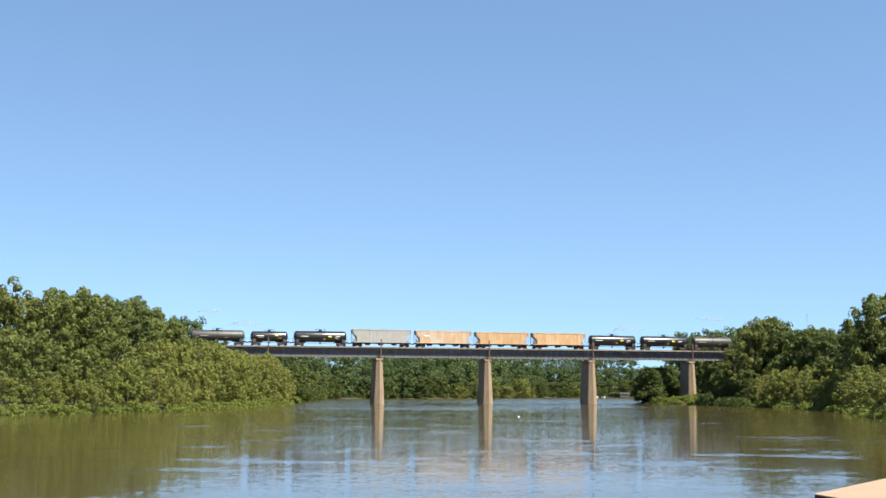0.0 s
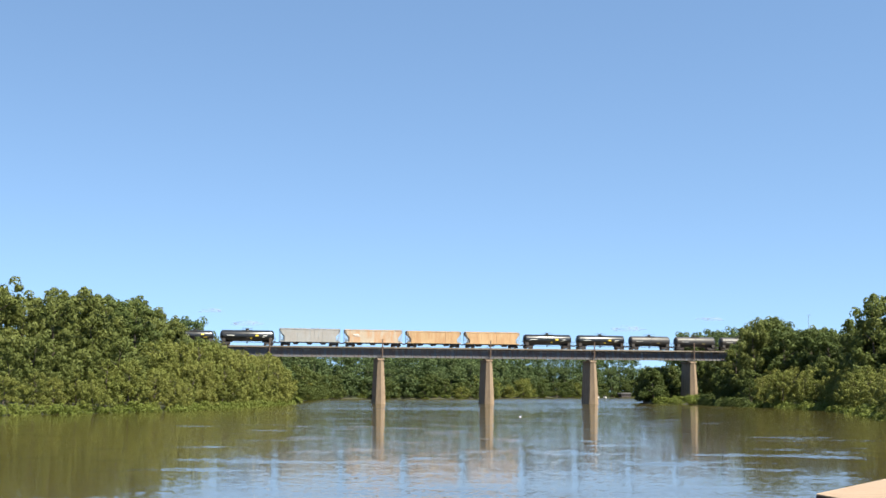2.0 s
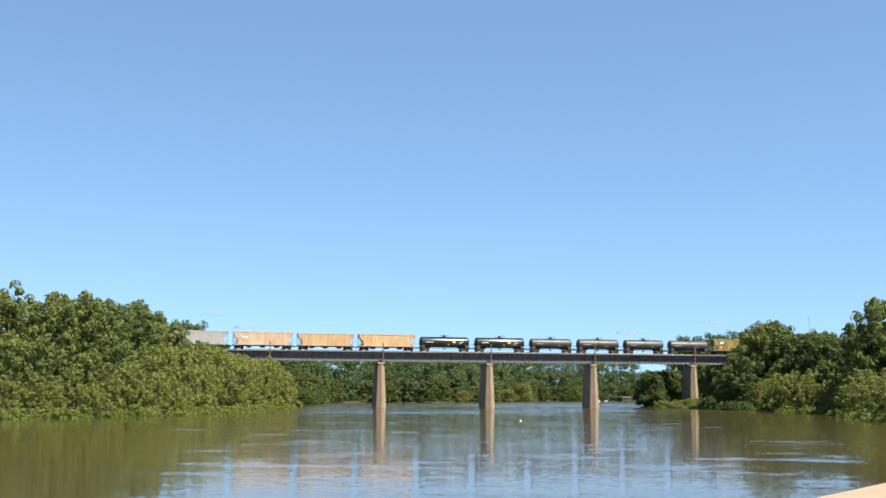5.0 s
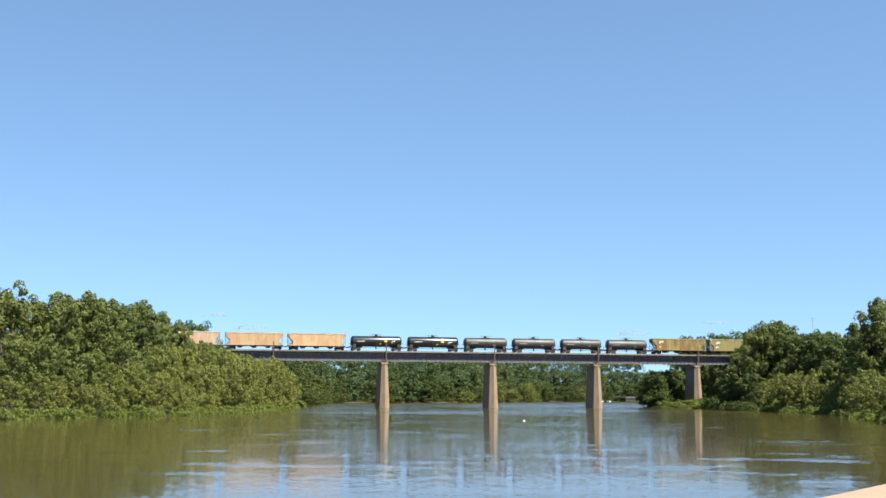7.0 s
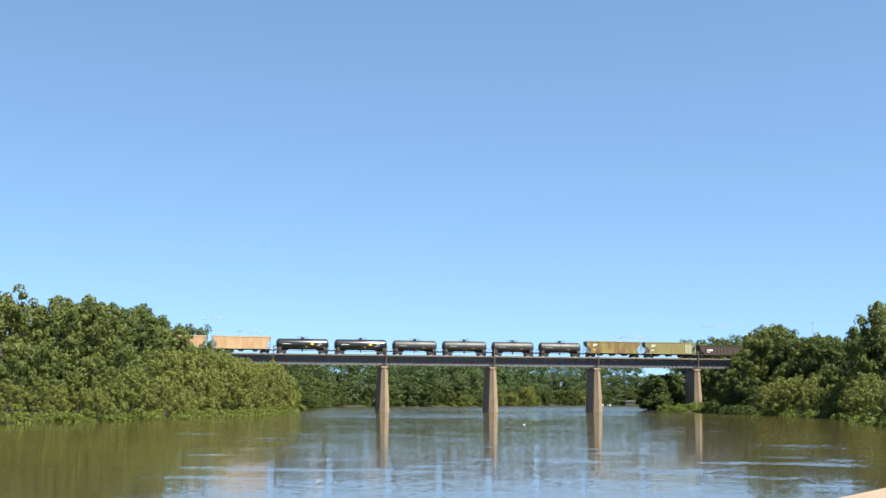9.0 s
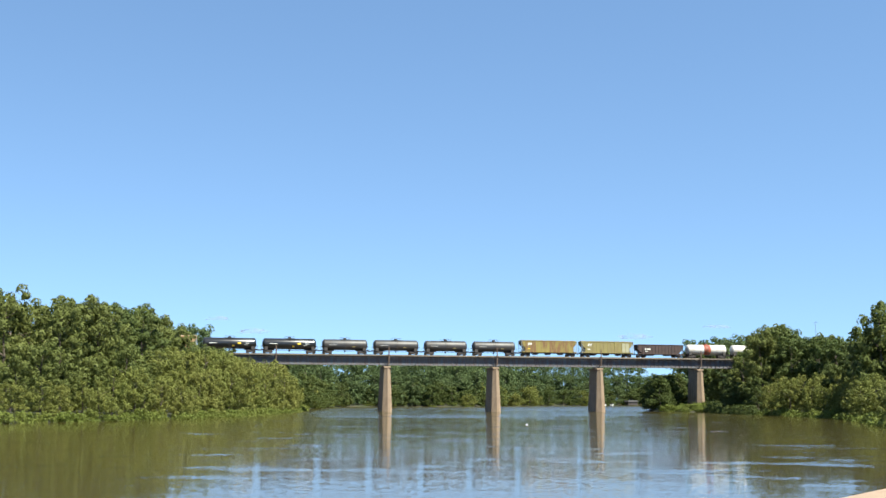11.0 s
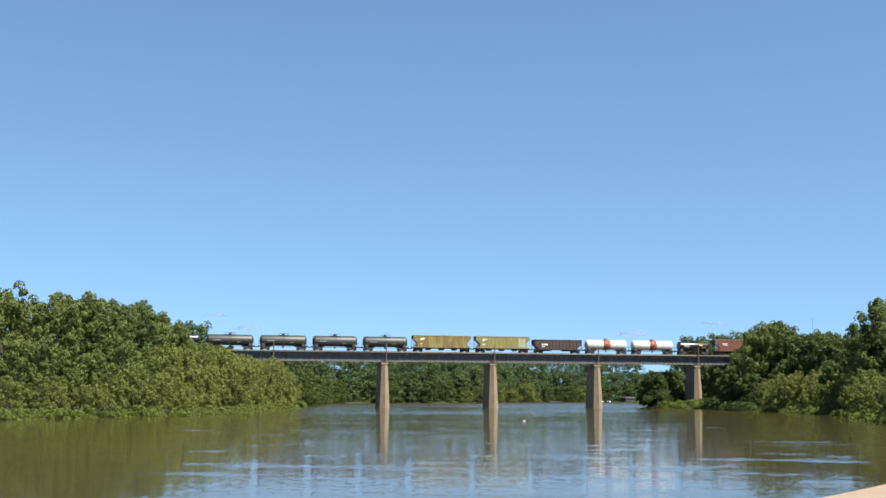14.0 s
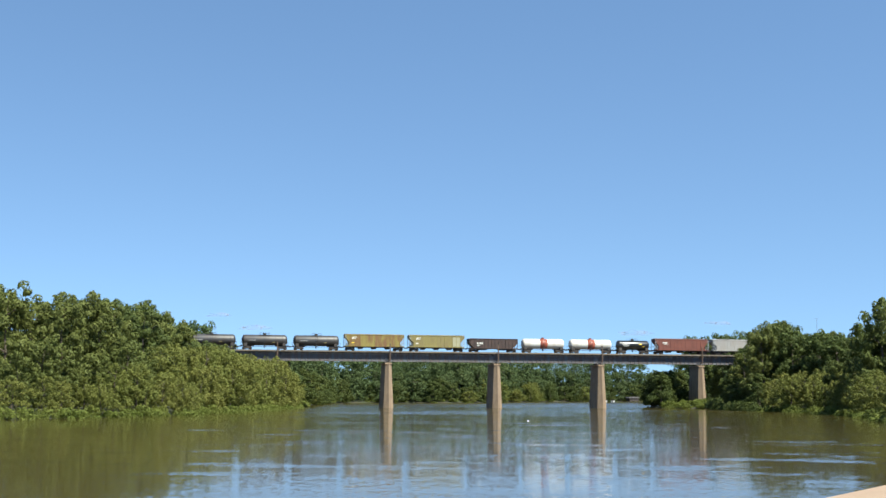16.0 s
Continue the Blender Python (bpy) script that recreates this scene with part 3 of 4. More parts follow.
def open_hopper(name, label, length, wheels, top=3.85):
    car = thing(name, pose(0, 0, 0), label, "freight car", "cars of the train")
    half, w = length / 2 - 0.7, 1.5
    low = half - 1.5
    for y in (-w, w - 0.06):
        part("side_sheet", add_prism(bmesh.new(), [(-half, 2.6), (-half, top), (half, top), (half, 2.6), (low, 1.2), (-low, 1.2)], y, y + 0.06), BROWN_DARK, car)
    for a in (-1, 1):
        bm = bmesh.new()
        x0, x1 = (half - 0.02, low + 0.02) if a > 0 else (-half + 0.02, -low - 0.02)
        add_prism(bm, [(x0, 2.62), (x1, 1.22), (x1 - a * 0.1, 1.28), (x0 - a * 0.1, 2.7)], -w + 0.07, w - 0.07)
        part("slope_sheet", bm, BROWN_DARK, car)
        part("end_sheet", box(min(a * half, a * (half - 0.07)), max(a * half, a * (half - 0.07)), -w + 0.07, w - 0.07, 2.64, top), BROWN_DARK, car)
        for y in (-w + 0.1, w - 0.1):
            part("corner_post", tube((a * (half - 0.1), y, 1.1), (a * (half - 0.1), y, 2.6), 0.08, seg=6), BROWN_DARK, car)
        add_ladder(car, a * (half - 0.3), -w - 0.1, 1.0, top - 0.05, BROWN_DARK)
    part("floor_sheet", box(-low, low, -w + 0.07, w - 0.07, 1.2, 1.28), BROWN_DARK, car)
    me = bpy.data.meshes.new("side_post")
    b2 = box(-0.08, 0.08, -0.13, 0, 1.2, top - 0.14)
    b2.to_mesh(me)
    b2.free()
    me.materials.append(BROWN_DARK)
    for i in range(12):
        x = -low + 0.1 + i * (2 * low - 0.2) / 11
        shared("side_post", me, car, pose(x, -w - 0.002, 0))
        shared("side_post", me, car, pose(x, w + 0.002, 0, 0, 0, 180))
    for y in (-w - 0.1, w):
        part("top_chord", box(-half, half, y, y + 0.1, top - 0.13, top + 0.05), BROWN_DARK, car)
        part("side_sill", box(-half, half, y, y + 0.1, 1.0, 1.19), BROWN_DARK, car)
    bm = bmesh.new()
    for dx in (0, 0.75, 1.35):
        add_box(bm, -half + 2.3 + dx, -half + 2.7 + dx, -w - 0.15, -w - 0.135, 2.2, 2.75)
    add_box(bm, -half + 2.3, -half + 3.2, -w - 0.15, -w - 0.135, 1.75, 1.95)
    part("lettering_bar", bm, MARK_WHITE, car, "plain white bars of lettering")
    for x in (-3.0, 3.0):
        bm = bmesh.new()
        add_prism(bm, [(x - 1.9, 1.2), (x + 1.9, 1.2), (x + 0.9, 0.6), (x - 0.9, 0.6)], -1.2, 1.2)
        part("chute", bm, RUNNING, car)
    frame_and_gear(car, length, wheels)
    return car


def tank_car(name, label, length, paint, wheels, radius=1.5, marks=(), band=False, platform=True):
    car = thing(name, pose(0, 0, 0), label, "tank car", "cars of the train")
    half = length / 2 - 0.82
    zc = 1.14 + radius
    rings = []
    for i in range(7):
        a = math.pi / 2 * i / 6
        rings.append((-half + 0.75 - 0.75 * math.cos(a), max(0.02, radius * math.sin(a))))
    rings += [(-x, r) for x, r in rings[::-1]]
    body = part("barrel", lathe(bmesh.new(), rings, 40, zc), paint, car, smooth=True)
    for x in np.linspace(-half + 1.5, half - 1.5, 6):
        part("weld_ring", lathe(bmesh.new(), [(x - 0.05, radius - 0.01), (x - 0.04, radius + 0.008), (x + 0.04, radius + 0.008), (x + 0.05, radius - 0.01)], 40, zc), paint, body, smooth=True)
    if band:
        part("band", lathe(bmesh.new(), [(-1.1, radius - 0.01), (-1.09, radius + 0.018), (1.09, radius + 0.018), (1.1, radius - 0.01)], 40, zc), RED_BAND, body, "oxide red band round the middle", smooth=True)
    top = zc + radius
    dome = part("manway", tube((0, 0, top - 0.15), (0, 0, top + 0.32), 0.46, seg=18), paint if not band else RED_BAND, car, smooth=False)
    part("lid", tube((0, 0, top + 0.33), (0, 0, top + 0.42), 0.4, seg=18), RUNNING, dome)
    if platform:
        bm = bmesh.new()
        add_box(bm, -1.35, 1.35, -0.95, -0.55, top - 0.04, top + 0.0)
        add_box(bm, -1.35, 1.35, 0.55, 0.95, top - 0.04, top + 0.0)
        part("platform", bm, RUNNING, car)
        bm = bmesh.new()
        for y in (-0.95, 0.95):
            for x in (-1.3, 1.3):
                add_tube(bm, (x, y, top - 0.35), (x, y, top + 0.5), 0.028, seg=5)
            add_tube(bm, (-1.3, y, top + 0.5), (1.3, y, top + 0.5), 0.028, seg=5)
        part("platform_rail", bm, RUNNING, car)
    bm = bmesh.new()
    y = -radius - 0.12
    for dx in (-0.24, 0.24):
        add_tube(bm, (dx, y, 0.7), (dx, y, zc + 0.35), 0.03, seg=5)
        add_tube(bm, (dx, y, zc + 0.35), (dx, -0.95, top - 0.02), 0.03, seg=5)
    for i in range(7):
        add_tube(bm, (-0.24, y, 0.8 + i * 0.3), (0.24, y, 0.8 + i * 0.3), 0.022, seg=5)
    part("ladder", bm, RUNNING, car)
    part("outlet", tube((0, 0, 0.55), (0, 0, 1.1), 0.2, seg=10), RUNNING, car)
    tx = length / 2 - 2.35
    for a in (-1, 1):
        bm = bmesh.new()
        c = a * (half - 1.0)
        # the saddle hugs the barrel's lower third
        pts = [(radius * 1.005 * math.sin(t), zc - radius * 1.005 * math.cos(t)) for t in np.linspace(-1.0, 1.0, 11)]
        outer = [(-1.28, 0.9), (1.28, 0.9)]
        f = [bm.verts.new((c - 0.45, yy, zz)) for yy, zz in pts + outer[::-1]]
        g = [bm.verts.new((c + 0.45, yy, zz)) for yy, zz in pts + outer[::-1]]
        bm.faces.new(f)
        bm.faces.new(g[::-1])
        for i in range(len(f)):
            j = (i + 1) % len(f)
            bm.faces.new((f[j], f[i], g[i], g[j]))
        bmesh.ops.recalc_face_normals(bm, faces=bm.faces)
        part("saddle", bm, RUNNING, car)
        x0, x1 = sorted((a * (length / 2 - 0.55), a * (half - 0.4)))
        e = part("end_platform", box(x0, x1, -1.45, 1.45, 1.1, 1.18), RUNNING, car)
        bm = bmesh.new()
        for y in (-1.4, 1.4):
            add_tube(bm, (a * (length / 2 - 0.6), y, 0.7), (a * (length / 2 - 0.6), y, 2.1), 0.03, seg=5)
            add_tube(bm, (a * (half - 0.3), y, 1.15), (a * (half - 0.3), y, 2.1), 0.03, seg=5)
            add_tube(bm, (a * (length / 2 - 0.6), y, 2.1), (a * (half - 0.3), y, 2.1), 0.03, seg=5)
        add_tube(bm, (a * (length / 2 - 0.6), -1.4, 2.1), (a * (length / 2 - 0.6), 1.4, 2.1), 0.03, seg=5)
        part("handrail", bm, RUNNING, e)
    part("brake_rod", tube((-half + 1, -0.6, 0.85), (half - 1, -0.6, 0.85), 0.05, seg=6), RUNNING, car)
    # stencils that follow the barrel's side: (x, height over the axis, length, height, material)
    for x, dz, ln, ht, mat in marks:
        bm = bmesh.new()
        a0, a1 = math.asin((dz - ht / 2) / radius), math.asin((dz + ht / 2) / radius)
        r = radius + 0.012
        prev = None
        for i in range(4):
            t = a0 + (a1 - a0) * i / 3
            cur = [bm.verts.new((xx, -r * math.cos(t), zc + r * math.sin(t))) for xx in (x - ln / 2, x + ln / 2)]
            if prev:
                bm.faces.new((prev[0], prev[1], cur[1], cur[0]))
            prev = cur
        bmesh.ops.recalc_face_normals(bm, faces=bm.faces)
        part("stencil", bm, mat, body, "plain bar of stencilled lettering")
    frame_and_gear(car, length, wheels, sill=False)
    return car


W, Y = MARK_WHITE, MARK_YELLOW
BLACK_MARKS = ((-4.6, 0.0, 2.2, 0.14, W), (1.0, -0.75, 0.6, 0.4, Y), (2.6, 0.0, 0.9, 0.45, Y), (4.8, 0.0, 1.1, 0.16, W), (4.4, -0.4, 0.9, 0.12, W))
GREY_MARKS = ((-3.6, -0.1, 2.2, 0.2, material("faded_marking", (0.22, 0.21, 0.2), 0.7, scale=2.0)), (2.4, -0.6, 0.9, 0.25, material("faded_yellow_marking", (0.3, 0.24, 0.1), 0.7, scale=2.0)))
SMALL_MARKS = ((-2.6, 0.1, 2.0, 0.16, W), (-2.4, -0.3, 1.4, 0.1, W), (2.0, 0.25, 0.9, 0.3, Y), (2.9, -0.45, 1.0, 0.16, Y))
CARS = []          # (car, middle of the car along the bridge at the start, its wheels)


def make_train():
    def put(start, end, builder, *a, **k):
        wheels = []
        car = builder(*a[:2], end - start, *a[2:], wheels, **k) if builder is not open_hopper else builder(*a, end - start, wheels, **k)
        CARS.append((car, (start + end) / 2, wheels))

    black = "glossy black tank car with white and yellow stencils"
    grey = "dusty dark grey tank car with faded stencils"
    put(-102.8, -86.2, tank_car, "tank_car", grey, GREY_TANK, marks=GREY_MARKS)
    put(-86.2, -69.6, tank_car, "tank_car", grey, GREY_TANK, marks=GREY_MARKS)
    put(-69.6, -57.5, tank_car, "tank_car", "short glossy black tank car with a white and yellow stencil", BLACK, radius=1.42, marks=SMALL_MARKS)
    put(-57.5, -40.8, tank_car, "tank_car", black, BLACK, radius=1.55, marks=BLACK_MARKS)
    put(-40.8, -22.4, covered_hopper, "covered_hopper", "light grey ribbed covered hopper car with sloping ends", GREY_HOPPER, top=4.85)
    put(-22.4, -4.4, covered_hopper, "covered_hopper", "pale beige covered hopper car streaked with rust", BEIGE, top=4.75, patch=True)
    put(-4.4, 13.0, covered_hopper, "covered_hopper", "faded orange covered hopper car with worn paint", ORANGE, top=4.6)
    put(13.0, 30.7, covered_hopper, "covered_hopper", "faded orange covered hopper car with worn paint", ORANGE, top=4.6)
    for a, b in ((30.7, 47.2), (47.2, 64.0)):
        put(a, b, tank_car, "tank_car", black, BLACK, radius=1.53, marks=BLACK_MARKS)
    for a, b in ((64.0, 78.7), (78.7, 93.6), (93.6, 108.0), (108.0, 122.6)):
        put(a, b, tank_car, "tank_car", grey, GREY_TANK, radius=1.5, marks=GREY_MARKS)
    put(122.6, 141.2, covered_hopper, "covered_hopper", "rust-stained olive yellow covered hopper car with a white device", YELLOW, logo=1)
    put(141.2, 159.0, covered_hopper, "covered_hopper", "olive yellow covered hopper car with a bright white device", OLIVE, logo=2)
    put(159.0, 175.1, open_hopper, "open_hopper", "dark brown ribbed open hopper car with white lettering bars")
    for a, b in ((175.1, 189.8), (189.8, 204.7)):
        put(a, b, tank_car, "tank_car", "white tank car with an oxide red band round the middle", WHITE_TANK, radius=1.47, band=True, platform=False)
    put(204.7, 216.7, tank_car, "tank_car", "short glossy black tank car with a white and yellow stencil", BLACK, radius=1.42, marks=SMALL_MARKS)
    put(216.7, 235.5, covered_hopper, "covered_hopper", "oxide brown covered hopper car with pale lettering bars", BROWN_RED, top=4.6, patch=True)
    put(235.5, 253.6, covered_hopper, "covered_hopper", "light grey ribbed covered hopper car with sloping ends", GREY_HOPPER, top=4.6)


make_train()


# ---- trees ----
def leaf_cloud(rng, centres, radii, per, size, droop=0.0):
    """Leaf sprays on the outside of many small clumps: pointed blades, each turned its own way."""
    n = len(centres) * per
    c = np.repeat(centres, per, 0)
    r = np.repeat(radii, per)
    d = rng.normal(size=(n, 3))
    d[:, 2] = d[:, 2] * 0.85 + 0.25
    d /= np.linalg.norm(d, axis=1)[:, None]
    p = c + d * (r * rng.uniform(0.72, 1.1, n))[:, None]
    p[:, 2] -= droop * rng.uniform(0, 1, n) * r
    nrm = d + rng.normal(size=(n, 3)) * 0.14
    nrm /= np.linalg.norm(nrm, axis=1)[:, None]
    t = np.cross(nrm, rng.normal(size=(n, 3)))
    t /= np.linalg.norm(t, axis=1)[:, None]
    b = np.cross(nrm, t)
    s = size * rng.uniform(0.6, 1.35, n)
    a, w = t * s[:, None], b * (s * rng.uniform(0.5, 0.8, n))[:, None]
    v = np.stack([p + a, p + w - a * 0.6, p - w - a * 0.6], 1).reshape(-1, 3)
    q = np.arange(n * 3).reshape(-1, 3)
    return v, q


def crown_points(rng, n, height, low, width):
    """Clump middles on the skins of many round boughs, with dark clefts between them."""
    count = 17
    h = low + (height - low) * np.linspace(0.1, 0.88, count)
    f = (h - low) / (height - low)
    out = np.sqrt(np.clip(1 - ((f - 0.36) / 0.68) ** 2, 0.02, 1)) * width
    turn = np.arange(count) * 2.4 + rng.uniform(0, 0.9, count)
    rr = np.maximum(out - 0.3 * width, 0) * rng.uniform(0.75, 1.1, count)
    size = width * rng.uniform(0.25, 0.42, count) * (1.08 - 0.3 * f)
    lobes = np.stack([rr * np.cos(turn), rr * np.sin(turn), h + rng.normal(size=count) * 0.03 * height, size], 1)
    lobes = np.concatenate([lobes, [(0, 0, low + (height - low) * 0.45, width * 0.55), (0, 0, low + (height - low) * 0.78, width * 0.44)]])
    k = rng.choice(len(lobes), n, p=lobes[:, 3] ** 2 / (lobes[:, 3] ** 2).sum())
    d = rng.normal(size=(n, 3))
    d /= np.linalg.norm(d, axis=1)[:, None]
    p = lobes[k, :3] + d * (lobes[k, 3] * rng.uniform(0.6, 1.06, n))[:, None] * np.array((1, 1, 0.82))
    p[:, 2] = np.clip(p[:, 2], low * 0.7, height - 0.3)
    # a clump that hangs in the air on its own joins another
    gap = np.sort(np.linalg.norm(p[:, None] - p[None], axis=2), axis=1)[:, 4]
    far_off = gap > np.quantile(gap, 0.93)
    p[far_off] = p[rng.choice(np.where(~far_off)[0], far_off.sum())] * np.array((0.9, 0.9, 0.97))
    if low < 2:
        # crowns that come down to the ground
        k = n // 6
        a, r = rng.uniform(0, 2 * math.pi, k), width * rng.uniform(0.4, 0.9, k)
        p[:k] = np.stack([r * np.cos(a), r * np.sin(a), rng.uniform(low * 0.6, height * 0.3, k)], 1)
    return p


NATURAL = {}          # height of each tree as first built


def build_tree(name, label, height, low, width, clumps, per, size, leaf, seed, radius=(0.75, 1.55), droop=0.0):
    rng = np.random.default_rng(seed)
    t = thing(name, pose(0, 0, -500), label, "tree")
    NATURAL[t.name] = height
    bm = bmesh.new()
    base, knots = height * 0.017 + 0.06, []
    rings = []
    for i in range(7):
        q = Vector((rng.uniform(-0.3, 0.3) * (i > 0), rng.uniform(-0.3, 0.3) * (i > 0), -0.4 + (height * 0.86 + 0.4) * i / 6))
        r = base * (1.25 if i == 0 else 1 - i / 6.6)
        rings.append([bm.verts.new(q + Vector((r * math.cos(a), r * math.sin(a), 0))) for a in np.arange(7) * 2 * math.pi / 7])
        knots.append(q)
    for a, c in zip(rings, rings[1:]):
        for i in range(7):
            bm.faces.new((a[i], a[(i + 1) % 7], c[(i + 1) % 7], c[i]))
    bm.faces.new(rings[-1])
    trunk = part("trunk", bm, BARK, t)
    for i in range(4):
        k = knots[2 + i % 4]
        a = rng.uniform(0, 1.2) + i * 1.6
        ln = width * rng.uniform(0.5, 0.8) * (1 - 0.13 * i)
        part("limb", tube(k, k + Vector((math.cos(a) * ln, math.sin(a) * ln, ln * 0.6)), base * 0.4, base * 0.08, seg=5), BARK, trunk)
    cp = crown_points(rng, clumps, height, low, width)
    v, q = leaf_cloud(rng, cp, rng.uniform(*radius, clumps), per, size, droop)
    crown = new("crown", from_arrays("crown", v, q, leaf))
    crown.parent = t
    return t


def build_shrub(name, label, height, width, clumps, per, size, leaf, seed, category="bush"):
    rng = np.random.default_rng(seed)
    t = thing(name, pose(0, 0, -500), label, category)
    bm = bmesh.new()
    add_tube(bm, (0, 0, -0.4), (width * 0.1, 0, height * 0.75), 0.07, 0.02, seg=5)
    part("stem", bm, BARK, t)
    d = rng.normal(size=(clumps, 3))
    d[:, 2] = abs(d[:, 2])
    d /= np.linalg.norm(d, axis=1)[:, None]
    cp = d * rng.uniform(0.35, 1.0, clumps)[:, None] ** 0.6 * np.array((width, width, height * 0.92))
    cp[:, 2] = np.maximum(cp[:, 2], 0.15)
    v, q = leaf_cloud(rng, cp, rng.uniform(0.35, 0.8, clumps) * min(1.0, height / 4 + 0.25), per, size, 0.3)
    ob = new("foliage", from_arrays("foliage", v, q, leaf))
    ob.parent = t
    return t


TALL_LABEL = "tall leafy broadleaf tree in full summer crown on the river bank"
DARK_LABEL = "dark green leafy broadleaf tree in full summer crown"
WILLOW_LABEL = "olive green willow with fine drooping foliage at the water's edge"
TALL = [build_tree("tree", TALL_LABEL, 20, 3, 5.3, 165, 56, 0.225, (LEAF_MID, LEAF_DARK, LEAF_DARK, LEAF_MID)[i], 10 + i, (0.5, 0.95)) for i in range(4)]
DARKS = [build_tree("tree", DARK_LABEL, 15, 1.5, 5.0, 155, 56, 0.225, LEAF_DARK, 30 + i, (0.5, 0.95)) for i in range(3)]
WILLOWS = [build_tree("willow", WILLOW_LABEL, 9, 0.8, 3.6, 125, 54, 0.16, LEAF_WILLOW, 50 + i, (0.36, 0.7), 0.6) for i in range(4)]
FAR = [build_tree("tree", "leafy tree in the wood along the far river bank", 20, 0.8, 5.8, 120, 42, 0.35, LEAF_HAZE, 70 + i, (0.7, 1.3)) for i in range(3)]
MIDS = [build_tree("tree", "mid-green leafy broadleaf tree in full summer crown", 15, 1.2, 5.0, 155, 56, 0.225, LEAF_MID, 40 + i, (0.5, 0.95)) for i in range(3)]
# dark leaf colour put in for the shade under the right bank's trees
SHADE_BUSHES = [build_shrub("bush", "bush under the trees at the water's edge, leaves darkened as shade", 2.8, 2.2, 44, 34, 0.17, LEAF_DARK, 80 + i) for i in range(2)]
WEEDS = [build_shrub("bush", "low bright green bush overhanging the water", 2.2, 1.9, 40, 32, 0.16, LEAF_WEED, 90 + i) for i in range(3)]

# bearing (x over y from the camera) and rise of the tree line over the camera's level
LEFT_LINE = [(-0.3984, 0.0861), (-0.3574, 0.0862), (-0.3473, 0.0849), (-0.3398, 0.0794), (-0.3362, 0.0699), (-0.3295, 0.0726), (-0.3205, 0.0768), (-0.3137, 0.0773), (-0.309, 0.0732), (-0.3001, 0.0787), (-0.2888, 0.0801), (-0.2727, 0.0779), (-0.2577, 0.0784), (-0.2498, 0.0729), (-0.2405, 0.0661), (-0.2267, 0.0611), (-0.2197, 0.0566), (-0.214, 0.0467), (-0.1989, 0.0431), (-0.1853, 0.0413), (-0.1739, 0.0377), (-0.1669, 0.0323), (-0.1555, 0.0305), (-0.1418, 0.0315), (-0.1327, 0.0235), (-0.1234, 0.0125), (-0.1165, -0.0035)]
RIGHT_LINE = [(0.209, -0.0051), (0.211, 0.012), (0.214, 0.025), (0.2185, 0.0345), (0.227, 0.0395), (0.2375, 0.0445), (0.2425, 0.05), (0.2507, 0.0615), (0.2598, 0.0619), (0.2666, 0.0592), (0.28, 0.0534), (0.2936, 0.0516), (0.3208, 0.0512), (0.3982, 0.0547)]


def along(shore, step, set_back, side, rng, jitter=0.35):
    """Points along a shoreline, set back from the water."""
    out = []
    carry = 0.0
    for (ax, ay), (bx, by) in zip(shore, shore[1:]):
        ln = math.hypot(bx - ax, by - ay)
        nx, ny = side * (by - ay) / ln, -side * (bx - ax) / ln
        while carry < ln:
            f = carry / ln
            j = set_back + rng.uniform(-jitter, jitter) * step
            out.append((ax + (bx - ax) * f + nx * j + rng.uniform(-jitter, jitter) * step,
                        ay + (by - ay) * f + ny * j + rng.uniform(-jitter, jitter) * step))
            carry += step
        carry -= ln
    return out


def clear_of_bridge(x, y, h):
    """Distance from the railway's line, in metres; trees keep off it."""
    q = BRIDGE.inverted() @ Vector((x, y, 0))
    if h < 11 and abs(q.x - 64) < 40:
        return 99.0 if max(abs((q.x + 16) % 32 - 16) - 2.0, abs(q.y) - 5.5) > 0.5 else 0.0
    return abs(q.y)


def plant(source, x, y, h, natural, rng, group, wide=1.0):
    s = h / NATURAL.get(source.name, natural)
    sw = s ** 0.75 * wide * rng.uniform(0.9, 1.12)
    z = float(ground_height(np.array([x]), np.array([y]))[0])
    m = pose(x, y, z - 0.05, rng.uniform(-3, 3), rng.uniform(-3, 3), rng.uniform(0, 360)) @ Matrix.Diagonal((sw, sw, s, 1))
    return tagged(copy_thing(source, m), group=group)


